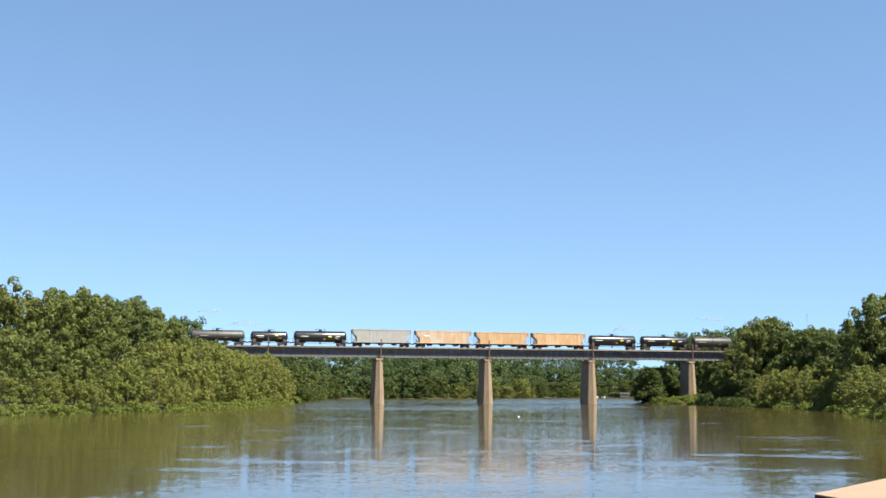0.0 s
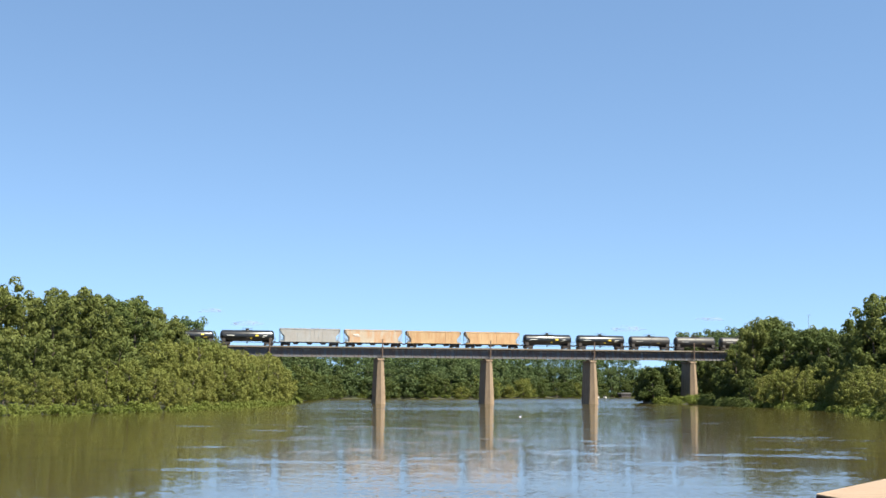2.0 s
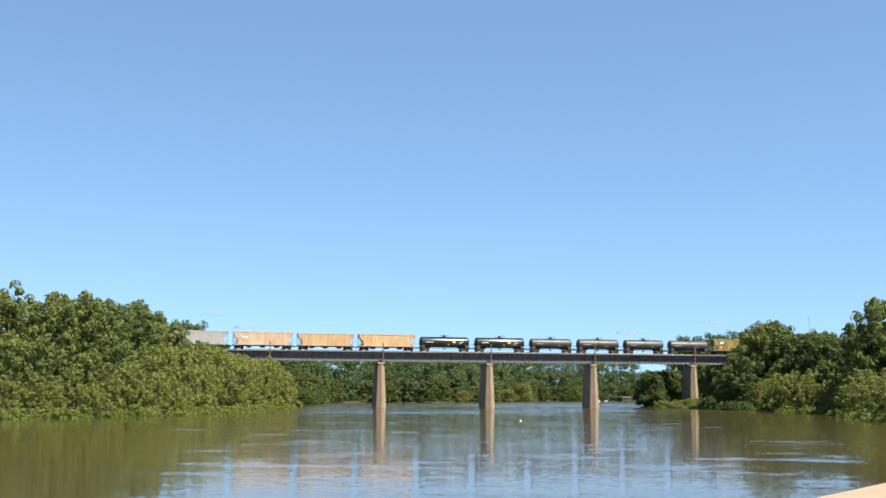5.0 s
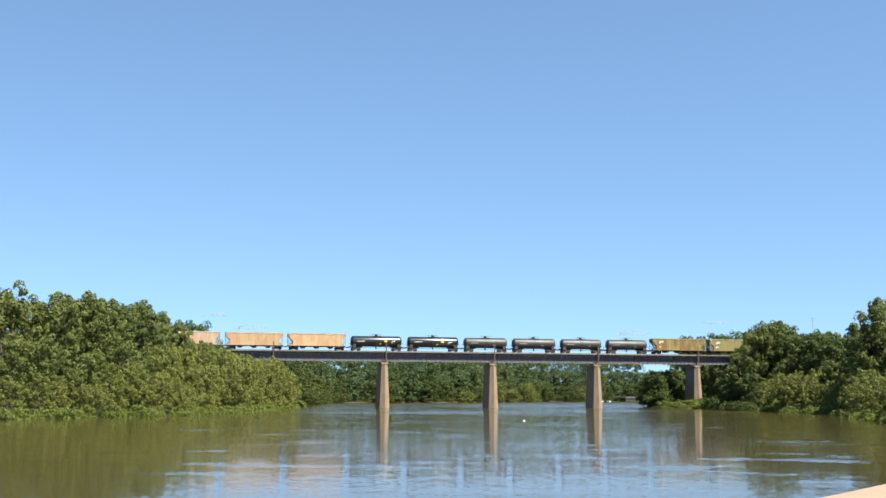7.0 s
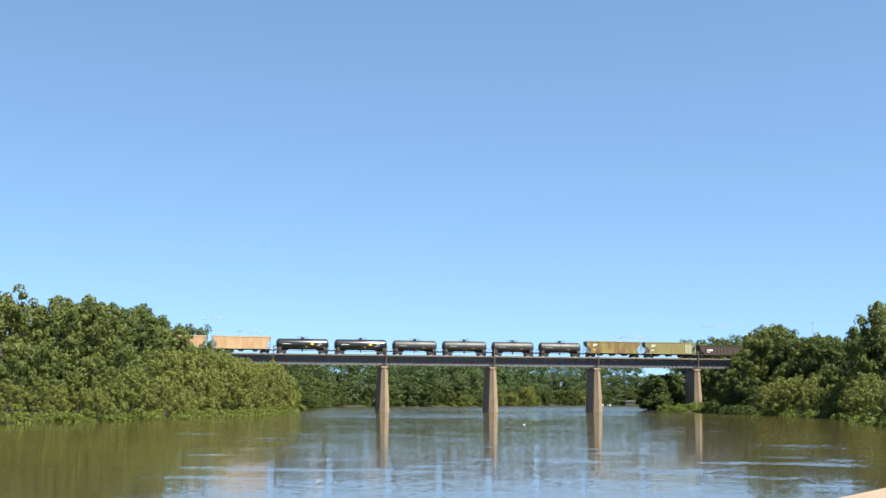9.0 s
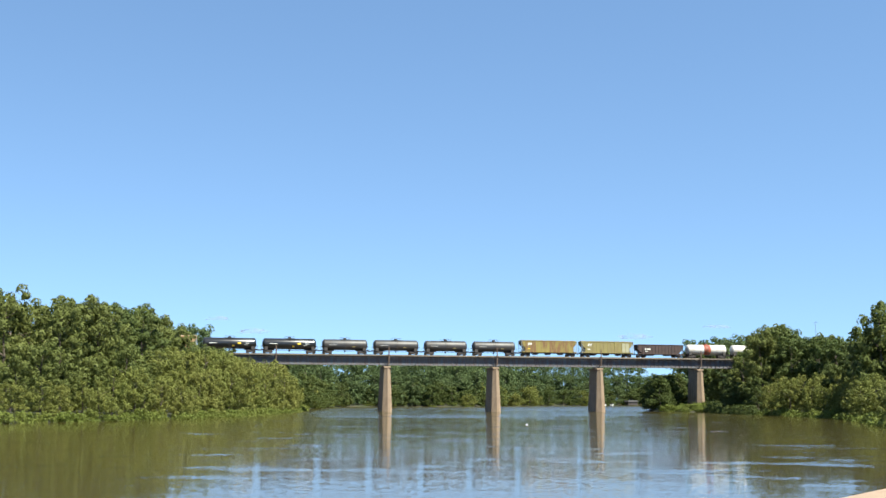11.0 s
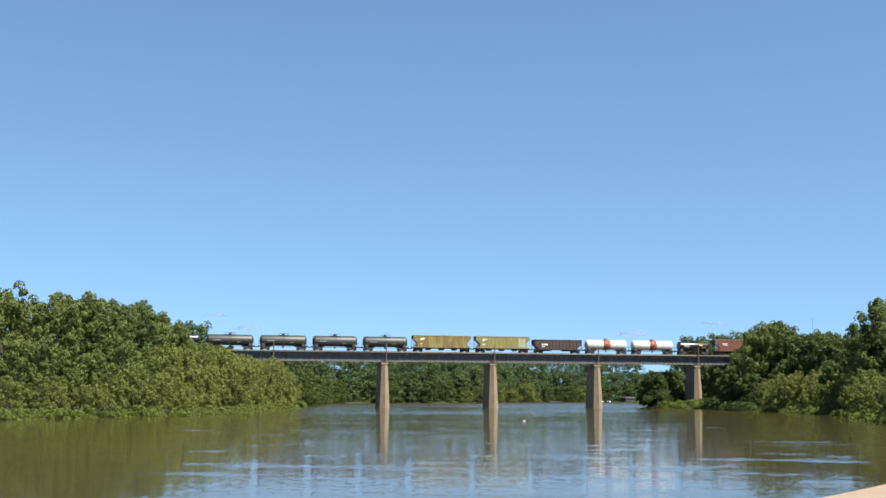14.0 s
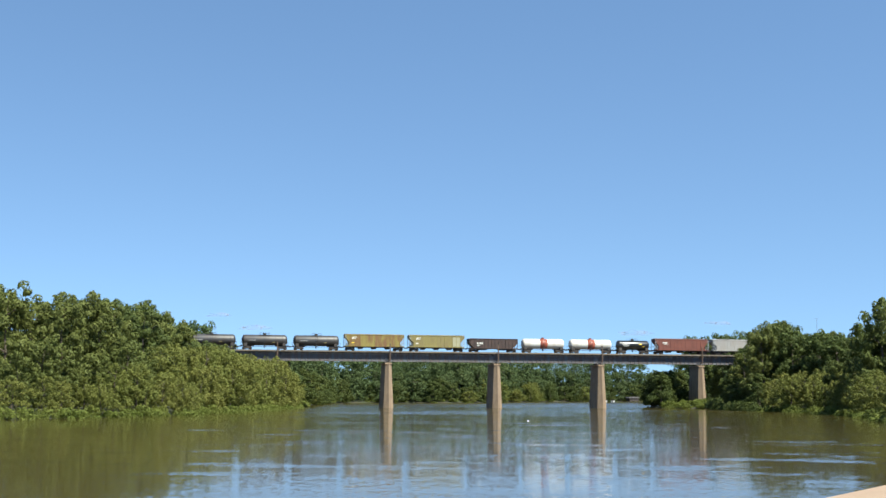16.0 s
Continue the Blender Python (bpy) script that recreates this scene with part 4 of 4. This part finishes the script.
def plant_bank(shore, side, line, rows, rng, group, willow_zone, shade_zone=(9, 9)):
    """Rows of growth back from the water, no higher than the tree line; willows only in their zone:
    bearing from, to, rise of their tops, and the share of willows in the row behind."""
    q, e = np.array(line).T
    for set_back, step, sources, natural, tall, small, fill in rows:
        for x, y in along(shore, step, set_back, side, rng):
            b = x / y if y > 60 else 9.0
            if not q[0] < b < q[-1]:
                continue
            limit = (EYE_Z + np.interp(b, q, e) * y - 1.2) / 1.01
            h = min(rng.uniform(small, tall), limit * rng.uniform(0.86, 1.0))
            if fill or limit < tall * 1.25:
                h = min(tall * 1.25, limit * rng.uniform(0.9, 1.06))
            if sources[0] in WEEDS and shade_zone[0] < b < shade_zone[1]:
                # dark-leaved bushes replace weeds here, painting the shade along the water
                if clear_of_bridge(x, y, 3) > 5:
                    plant(SHADE_BUSHES[rng.integers(0, 2)], x, y, rng.uniform(1.6, 3.2), 2.8, rng, group)
                continue
            if sources[0] in WILLOWS:
                low_top = EYE_Z + willow_zone[2] * y - 0.6
                inside = willow_zone[0] < b < willow_zone[1]
                if not inside or (set_back > 5 and rng.random() > willow_zone[3] + (b > -0.24) * (b < 0)):
                    if clear_of_bridge(x, y, h) >= 7 and h > 3.5:
                        # right bank: dark green trees, whose dark leaf colour also stands for shade
                        plant((MIDS if b < 0 else DARKS)[rng.integers(0, 3)], x, y, min(h, rng.uniform(8.5, 12.5)) if b < 0 else h, 15, rng, group)
                    continue
                h = min(h, low_top * rng.uniform(0.85, 1.1)) if b < -0.24 or b > 0 else h
            if h < 0.8 or (natural > 8 and h < 3.0) or clear_of_bridge(x, y, h) < 7:
                continue
            plant(sources[rng.integers(0, len(sources))], x, y, h, natural, rng, group)


rng = np.random.default_rng(5)
LEFT_ROWS = ((-0.5, 2.1, WEEDS, 2.2, 2.0, 0.9, False), (3.2, 5.2, WILLOWS, 9, 9, 5, False), (9, 7, WILLOWS, 9, 12, 8, False),
             (17, 8.5, MIDS + DARKS[:1], 15, 16, 11, False), (27, 9.5, TALL + MIDS[:1], 20, 25, 14, True), (40, 15, TALL, 20, 27, 16, True))
plant_bank(LEFT_SHORE, -1, LEFT_LINE, LEFT_ROWS, rng, "trees on the wooded bank", (-0.42, 0.0, 0.027, 0.35))
for x, y, h in ((-46.5, 318, 12.2), (-50, 322, 12.8), (-54, 320, 13.2), (-46.8, 326, 12.6)):
    plant(WILLOWS[int(-x) % 4], x, y, h, 9, rng, "trees on the wooded bank", 0.9)
RIGHT_ROWS = ((-0.5, 2.1, WEEDS, 2.2, 2.0, 0.9, False), (3.2, 5.6, WILLOWS, 9, 10, 6, False), (9, 7.5, WILLOWS, 9, 12, 8, False),
              (16, 7.5, DARKS, 15, 17, 12, True), (26, 8.5, MIDS + TALL[1:3], 18, 22, 13, True), (40, 15, TALL, 20, 26, 16, True))
plant_bank(RIGHT_SHORE[4:], -1, RIGHT_LINE, RIGHT_ROWS, rng, "trees on the wooded bank", (0.248, 0.42, 0.0205, 0.75), (0.19, 0.246))
for x, y, h in ((83.0, 240, 21.2), (86.4, 241, 21.2), (92.5, 246, 21.2)):
    plant(MIDS[1], x, y, h, 15, rng, "trees on the wooded bank", 0.85)
for i in range(8):
    x, y = 79 + i * 2.6 + rng.uniform(-1, 1), 338 + rng.uniform(-8, 10)
    plant(TALL[i % 4], x, y, (EYE_Z + np.interp(x / y, *np.array(RIGHT_LINE).T) * y - 1) / 1.05, 20, rng, "trees on the wooded bank")
FAR_LINE = LEFT_SHORE[-2:] + FAR_SHORE[1:]
for set_back, step in ((1.2, 7), (6, 9)):
    for x, y in along(FAR_LINE, step, set_back, -1, rng):
        if -0.16 < x / y < 0.20 and clear_of_bridge(x, y, 30) > 8:
            if set_back < 5:
                if rng.random() < 0.9:
                    plant(WEEDS[rng.integers(0, 3)], x, y, rng.uniform(1.0, 2.4), 2.2, rng, "bushes along the far bank", 1.6)
                plant((DARKS + DARKS + WILLOWS[:1])[rng.integers(0, 7)], x, y + 1, rng.uniform(6, 12), 15, rng, "trees along the far bank", 1.35)
            else:
                plant(FAR[rng.integers(0, 3)], x, y, rng.uniform(14, 21), 20, rng, "trees along the far bank")
# low growth under the bridge's right end
for i in range(40):
    x, y = rng.uniform(60, 76), rng.uniform(360, 394)
    h = rng.uniform(8.5, 11.3)
    if x / y > 0.180 and y < 388:
        continue
    if clear_of_bridge(x, y, h) > 7 and float(shore_distance(np.array([x]), np.array([y]))[0]) > 1.0:
        plant(DARKS[i % 3], x, y, h, 13, rng, "trees under the bridge")
for x, y in along(RIGHT_SHORE[3:7], 2.2, 0.3, -1, rng):
    if clear_of_bridge(x, y, 2) > 7 and x / y > 0.17:
        plant(WEEDS[rng.integers(0, 3)], x, y, rng.uniform(1.2, 2.4), 2.2, rng, "bushes under the bridge")
for i in range(40):
    x, y = rng.uniform(64, 82), rng.uniform(350, 378)
    if clear_of_bridge(x, y, 2) > 7 and float(shore_distance(np.array([x]), np.array([y]))[0]) > 0.0:
        plant(WEEDS[i % 3], x, y, rng.uniform(0.8, 1.6), 2.2, rng, "bushes under the bridge")
for i in range(60):
    x, y = rng.uniform(66, 79), rng.uniform(350, 371)
    if clear_of_bridge(x, y, 2) > 7 and float(shore_distance(np.array([x]), np.array([y]))[0]) > -0.5:
        # right of the pier the dark leaves again stand for shade
        plant(SHADE_BUSHES[i % 2] if x / y > 0.202 else WEEDS[i % 3], x, y, rng.uniform(1.0, 1.9), 2.5, rng, "bushes under the bridge")
for i in range(7):
    plant(WEEDS[i % 3], 121 + i * 1.9, 793 + i * 0.6, rng.uniform(2.2, 3.2), 2.2, rng, "bushes along the far bank", 1.5)
# the small wood at the bridge's right end, and the tall trees behind it
for set_back, step in ((2, 7), (9, 9), (20, 11)):
    for x, y in along(RIGHT_SHORE[2:5], step, set_back, -1, rng):
        if (x / y < 0.187 or 0.198 < x / y < 0.30) and clear_of_bridge(x, y, 30) > 6:
            h = rng.uniform(8, 13) if x / y < 0.187 else (EYE_Z + 0.0505 * y - 1.5) * rng.uniform(0.9, 1.0)
            plant((DARKS + FAR)[rng.integers(0, 6)], x, y, h, 16, rng, "trees beyond the bridge")
for i in range(9):
    x, y = -75.5 - i * 4.0 + rng.uniform(-1.5, 1.5), 400 + rng.uniform(-8, 15)
    plant(FAR[2], x, y, (22.0 if i == 0 else 25.8) + rng.uniform(-1, 1), 20, rng, "trees beyond the bridge")


for i in range(7):
    b, y = 0.194 + i * 0.0068, 428 + rng.uniform(-5, 8)
    plant(FAR[i % 3], b * y, y, (EYE_Z + 0.0505 * y - 1.4) * rng.uniform(0.94, 1.0), 20, rng, "trees beyond the bridge")
for b, y in ((0.25, 318), (0.2575, 324), (0.265, 321)):
    plant(MIDS[int(y) % 3], b * y, y, EYE_Z + 0.061 * y - 1.4, 15, rng, "trees on the wooded bank", 0.85)


def far_wood():
    """The depth of the woods behind the front trees: one mass of leaf clumps over the far ground."""
    g = np.random.default_rng(11)
    spots = []
    for set_back, step in ((9, 7), (15, 7), (24, 8), (36, 9), (55, 10)):
        spots += [(x, y, (EYE_Z + (0.022 if 0.155 < x / y < 0.176 else 0.0355) * y) * g.uniform(0.88, 1.04) - 2) for x, y in along(FAR_LINE, step, set_back, -1, g) if -0.2 < x / y < 0.3 and clear_of_bridge(x, y, 30) > 12]
    for set_back in (30, 45):
        spots += [(x, y, g.uniform(15, 24)) for x, y in along(RIGHT_SHORE[1:4], 10, set_back, -1, g) if x / y < 0.36 and clear_of_bridge(x, y, 30) > 14]
    vs, qs, k = [], [], 0
    for x, y, h in spots:
        n = 60
        p = crown_points(g, n, h, h * 0.12, 5.2) * np.array((1, 1, 1.0))
        low = g.random(n) < 0.4
        p[low, 2] = g.uniform(0.5, h * 0.4, low.sum())
        p += np.array((x, y, 1.2))
        v, q = leaf_cloud(g, p, g.uniform(1.0, 1.9, n), 28, 0.42)
        vs.append(v)
        qs.append(q + k)
        k += len(v)
    ob = new("far_wood", from_arrays("far_wood", np.concatenate(vs), np.concatenate(qs), LEAF_HAZE))
    tagged(ob, "deep green summer wood behind the far bank, haze in leaf colour", "wood", kind="stuff")


far_wood()
for src in TALL + DARKS + WILLOWS + FAR + MIDS + SHADE_BUSHES + WEEDS:
    for o in list(src.children_recursive) + [src]:
        bpy.data.objects.remove(o)


# ---- small things ----
def build_dock():
    d = thing("dock", pose(9.66, 32.75, 0), "low tan timber dock with a dark red fascia", "dock")
    corners = [(0, 0), (7.2, 10.8), (16, 10.8), (16, -7), (1.1, -6.2)]
    bm = bmesh.new()
    lo = [bm.verts.new((x, y, 0.62)) for x, y in corners]
    hi = [bm.verts.new((x, y, 0.86)) for x, y in corners]
    for i in range(5):
        j = (i + 1) % 5
        bm.faces.new((lo[i], lo[j], hi[j], hi[i]))
    bm.faces.new(hi)
    bm.faces.new(lo[::-1])
    bmesh.ops.recalc_face_normals(bm, faces=bm.faces)
    part("fascia", bm, DOCK_SIDE, d)

    def left_edge(y):
        return y * 7.2 / 10.8 if y > 0 else -y * 1.1 / 6.2
    y = -6.15
    while y < 10.6:
        x0, x1 = left_edge(y + 0.02), left_edge(y + 0.2)
        bm = bmesh.new()
        a = [bm.verts.new(c) for c in ((x0 - 0.03, y, 0.863), (16.02, y, 0.863), (16.02, y + 0.187, 0.863), (x1 - 0.03, y + 0.187, 0.863))]
        c = [bm.verts.new((v.co.x, v.co.y, 0.9)) for v in a]
        bm.faces.new(a[::-1])
        bm.faces.new(c)
        for i in range(4):
            j = (i + 1) % 4
            bm.faces.new((a[i], a[j], c[j], c[i]))
        part("plank", bm, DOCK_TOP, d)
        y += 0.195
    for x, y in ((0.6, 0.0), (4.4, 6.0), (8, 10.2), (1.8, -5.6), (15.4, 10.2), (15.4, -6.4), (8, -6.0), (9, 2)):
        part("post", tube((x, y, -2.2), (x, y, 0.62), 0.13, seg=10), BARK, d)


build_dock()


def build_float():
    f = thing("float", pose(10.7, 176, 0), "small white plastic float lying on the water", "float")
    bm = bmesh.new()
    bmesh.ops.create_uvsphere(bm, u_segments=16, v_segments=10, radius=0.085, matrix=Matrix.Diagonal((1.3, 1, 0.8, 1)))
    part("body", bm, WHITE_PLASTIC, f, smooth=True, m=pose(0, 0, 0.03))
    part("neck", tube((0.08, 0, 0.04), (0.17, 0, 0.05), 0.035, seg=10), WHITE_PLASTIC, f)


build_float()


def build_mast(x, y, h):
    g = float(ground_height(np.array([x]), np.array([y]))[0])
    m = thing("antenna_mast", pose(x, y, g - 0.3), "thin grey lattice antenna mast rising over the trees", "mast")
    bm = bmesh.new()
    legs = [(0.2 * math.cos(a), 0.2 * math.sin(a)) for a in (0.5, 2.6, 4.7)]
    for lx, ly in legs:
        add_tube(bm, (lx, ly, 0), (lx * 0.5, ly * 0.5, h), 0.02, seg=5)
    for i in range(int(h / 1.2)):
        z = i * 1.2
        for j in range(3):
            a, c = legs[j], legs[(j + 1) % 3]
            k, k2 = 1 - 0.5 * z / h, 1 - 0.5 * (z + 1.2) / h
            add_tube(bm, (a[0] * k, a[1] * k, z), (c[0] * k2, c[1] * k2, min(z + 1.2, h)), 0.01, seg=4)
    part("lattice", bm, MAST, m)
    a = part("aerial", tube((-1.1, 0, h - 0.3), (1.1, 0, h - 0.3), 0.03, seg=5), MAST, m)
    for i in range(6):
        part("element", tube((-1.0 + i * 0.4, -0.6, h - 0.3), (-1.0 + i * 0.4, 0.6, h - 0.3), 0.02, seg=5), MAST, a)


build_mast(140, 478, 32.0)


def build_boathouse():
    b = thing("boathouse", pose(112, 776, 0, 0, 0, 12), "small far-off boathouse with a grey roof at the water's edge", "boathouse")
    part("wall", box(-3, 3, -3, 3, 0.6, 2.4), SHED_WALL, b)
    bm = add_prism(bmesh.new(), [(-3.5, 2.4), (3.5, 2.4), (3.0, 3.2), (-3.0, 3.2)], -3.6, 3.6)
    part("roof", bm, ROOF, b)
    for x in (-1.8, 0, 1.8):
        part("window", box(x - 0.5, x + 0.5, -3.06, -3.004, 1.2, 2.0), RUNNING, b)
    part("porch", box(-4, 4, -5.4, -3.0, 0.4, 0.6), SHED_WALL, b)
    for x in (-3.7, -1.3, 1.3, 3.7):
        part("post", tube((x, -5.2, -1.5), (x, -5.2, 2.4), 0.12, seg=6), SHED_WALL, b)
    for dx in (-14, -9.5):
        t = thing("motor_boat", pose(106 + dx, 752 + dx * 0.3, 0, 0, 0, 75), "small pale motor boat moored by the far bank", "boat", "moored boats")
        bm = bmesh.new()
        prof = [(-2.6, 0.35, 0.9), (-1.2, 0.3, 1.0), (0.8, 0.28, 0.95), (2.1, 0.35, 0.55), (2.9, 0.5, 0.06)]
        rows = []
        for x, k, w in prof:
            rows.append([bm.verts.new(c) for c in ((x, -w, 0.85), (x, -w * 0.8, -0.1), (x, 0, -0.35 + k * 0.4), (x, w * 0.8, -0.1), (x, w, 0.85))])
        for a, c in zip(rows, rows[1:]):
            for i in range(4):
                bm.faces.new((a[i], a[i + 1], c[i + 1], c[i]))
            bm.faces.new((a[4], a[0], c[0], c[4]))
        bm.faces.new(rows[0])
        bmesh.ops.recalc_face_normals(bm, faces=bm.faces)
        part("hull", bm, WHITE_PLASTIC, t)
        part("windscreen", box(-0.1, 0.1, -0.7, 0.7, 0.86, 1.5, bevel=0.03), RUNNING, t)
        part("motor", box(-3.0, -2.62, -0.25, 0.25, 0.1, 1.3, bevel=0.08), RUNNING, t)


build_boathouse()


def cloud_material():
    """Thin far cumulus: mostly air, so that the sky shows through."""
    m = bpy.data.materials.new("thin_cloud")
    m.use_nodes = True
    n, l = m.node_tree.nodes, m.node_tree.links
    n["Principled BSDF"].inputs["Base Color"].default_value = (0.31, 0.3, 0.38, 1)
    n["Principled BSDF"].inputs["Roughness"].default_value = 1.0
    tr, mx = n.new("ShaderNodeBsdfTransparent"), n.new("ShaderNodeMixShader")
    tc, nz = n.new("ShaderNodeTexCoord"), n.new("ShaderNodeTexNoise")
    nz.inputs["Scale"].default_value, nz.inputs["Detail"].default_value = 0.06, 4
    l.new(tc.outputs["Object"], nz.inputs["Vector"])
    mr = n.new("ShaderNodeMapRange")
    mr.inputs["From Min"].default_value, mr.inputs["From Max"].default_value = 0.35, 0.7
    mr.inputs["To Min"].default_value, mr.inputs["To Max"].default_value = 0.0, 0.2
    l.new(nz.outputs["Fac"], mr.inputs["Value"])
    l.new(mr.outputs["Result"], mx.inputs["Fac"])
    l.new(tr.outputs["BSDF"], mx.inputs[1])
    l.new(n["Principled BSDF"].outputs["BSDF"], mx.inputs[2])
    l.new(mx.outputs["Shader"], n["Material Output"].inputs["Surface"])
    return m


CLOUD = cloud_material()


def build_cloud(bearing, rise, width, seed):
    g = np.random.default_rng(seed)
    y = 4200.0
    c = thing("cloud", pose(bearing * y, y, rise * y + EYE_Z), "faint thin white cloud low over the horizon", "cloud", "low clouds")
    bm = bmesh.new()
    bmesh.ops.create_icosphere(bm, subdivisions=4, radius=1)
    for v in bm.verts:
        d = 1 + 0.55 * noise.noise(v.co * 2.1 + Vector((seed * 9, 0, 0))) + 0.25 * noise.noise(v.co * 5 + Vector((seed * 5, 3, 0)))
        v.co = Vector((v.co.x * d * width / 2, v.co.y * 12, max(v.co.z, -0.25) * d * width * 0.13))
    o = part("puff", bm, CLOUD, c, smooth=True)
    o.visible_shadow = False


for b, r, w, k in ((-0.187, 0.0635, 70, 1), (-0.158, 0.053, 95, 2), (0.148, 0.0495, 95, 3), (0.216, 0.058, 60, 4), (0.208, 0.0585, 40, 5)):
    build_cloud(b, r, w, k)


def build_fly():
    f = thing("fly", pose(-1.2, 3, 3), "small dark fly crossing the air before the camera", "insect")
    bm = bmesh.new()
    bmesh.ops.create_uvsphere(bm, u_segments=10, v_segments=8, radius=0.0021, matrix=Matrix.Diagonal((1.8, 1, 1, 1)))
    part("body", bm, RUNNING, f, smooth=True)
    for k in (-1, 1):
        bm = bmesh.new()
        bmesh.ops.create_uvsphere(bm, u_segments=8, v_segments=6, radius=0.002, matrix=pose(-0.001, k * 0.0028, 0.0013) @ Matrix.Diagonal((1.0, 1.5, 0.12, 1)))
        part("wing", bm, MAST, f)
    return f


FLY = build_fly()


# ---- what moves ----
def train_run(t):
    """How far the train has come along the bridge since the start, in metres, towards the left bank."""
    return -10.4213 * t - 0.016043 * t * t + 0.00065026 * t ** 3


def fly_at(bearing, rise, away=3.0):
    return pose(bearing * away, away, EYE_Z + rise * away, 0, -30, 40)


def motions():
    # the fly shoots up out of the left bank's trees and over the camera
    walk(FLY, [(0, fly_at(-0.62, -0.2)), (2.9, fly_at(-0.42, 0.02)), (3.2, fly_at(-0.262, 0.062)), (3.4, fly_at(-0.207, 0.100)), (3.5, fly_at(-0.190, 0.116)),
               (3.6, fly_at(-0.168, 0.147)), (3.8, fly_at(-0.115, 0.24)), (4.2, fly_at(0.0, 0.5)), (6, fly_at(0.6, 1.2)), (16, fly_at(1.5, 1.6))])
    for car, mid, wheels in CARS:
        walk(car, [(0.5 * i, BRIDGE @ pose(mid + 0.5 + train_run(0.5 * i), 0, RAIL_TOP)) for i in range(33)])
        for wheel, x, y in wheels:
            # the tread rolls without slipping
            walk(wheel, [(i / FPS, pose(x, y, 0.45, 0, math.degrees(train_run(i / FPS) / 0.45), 0)) for i in range(481)])


motions()
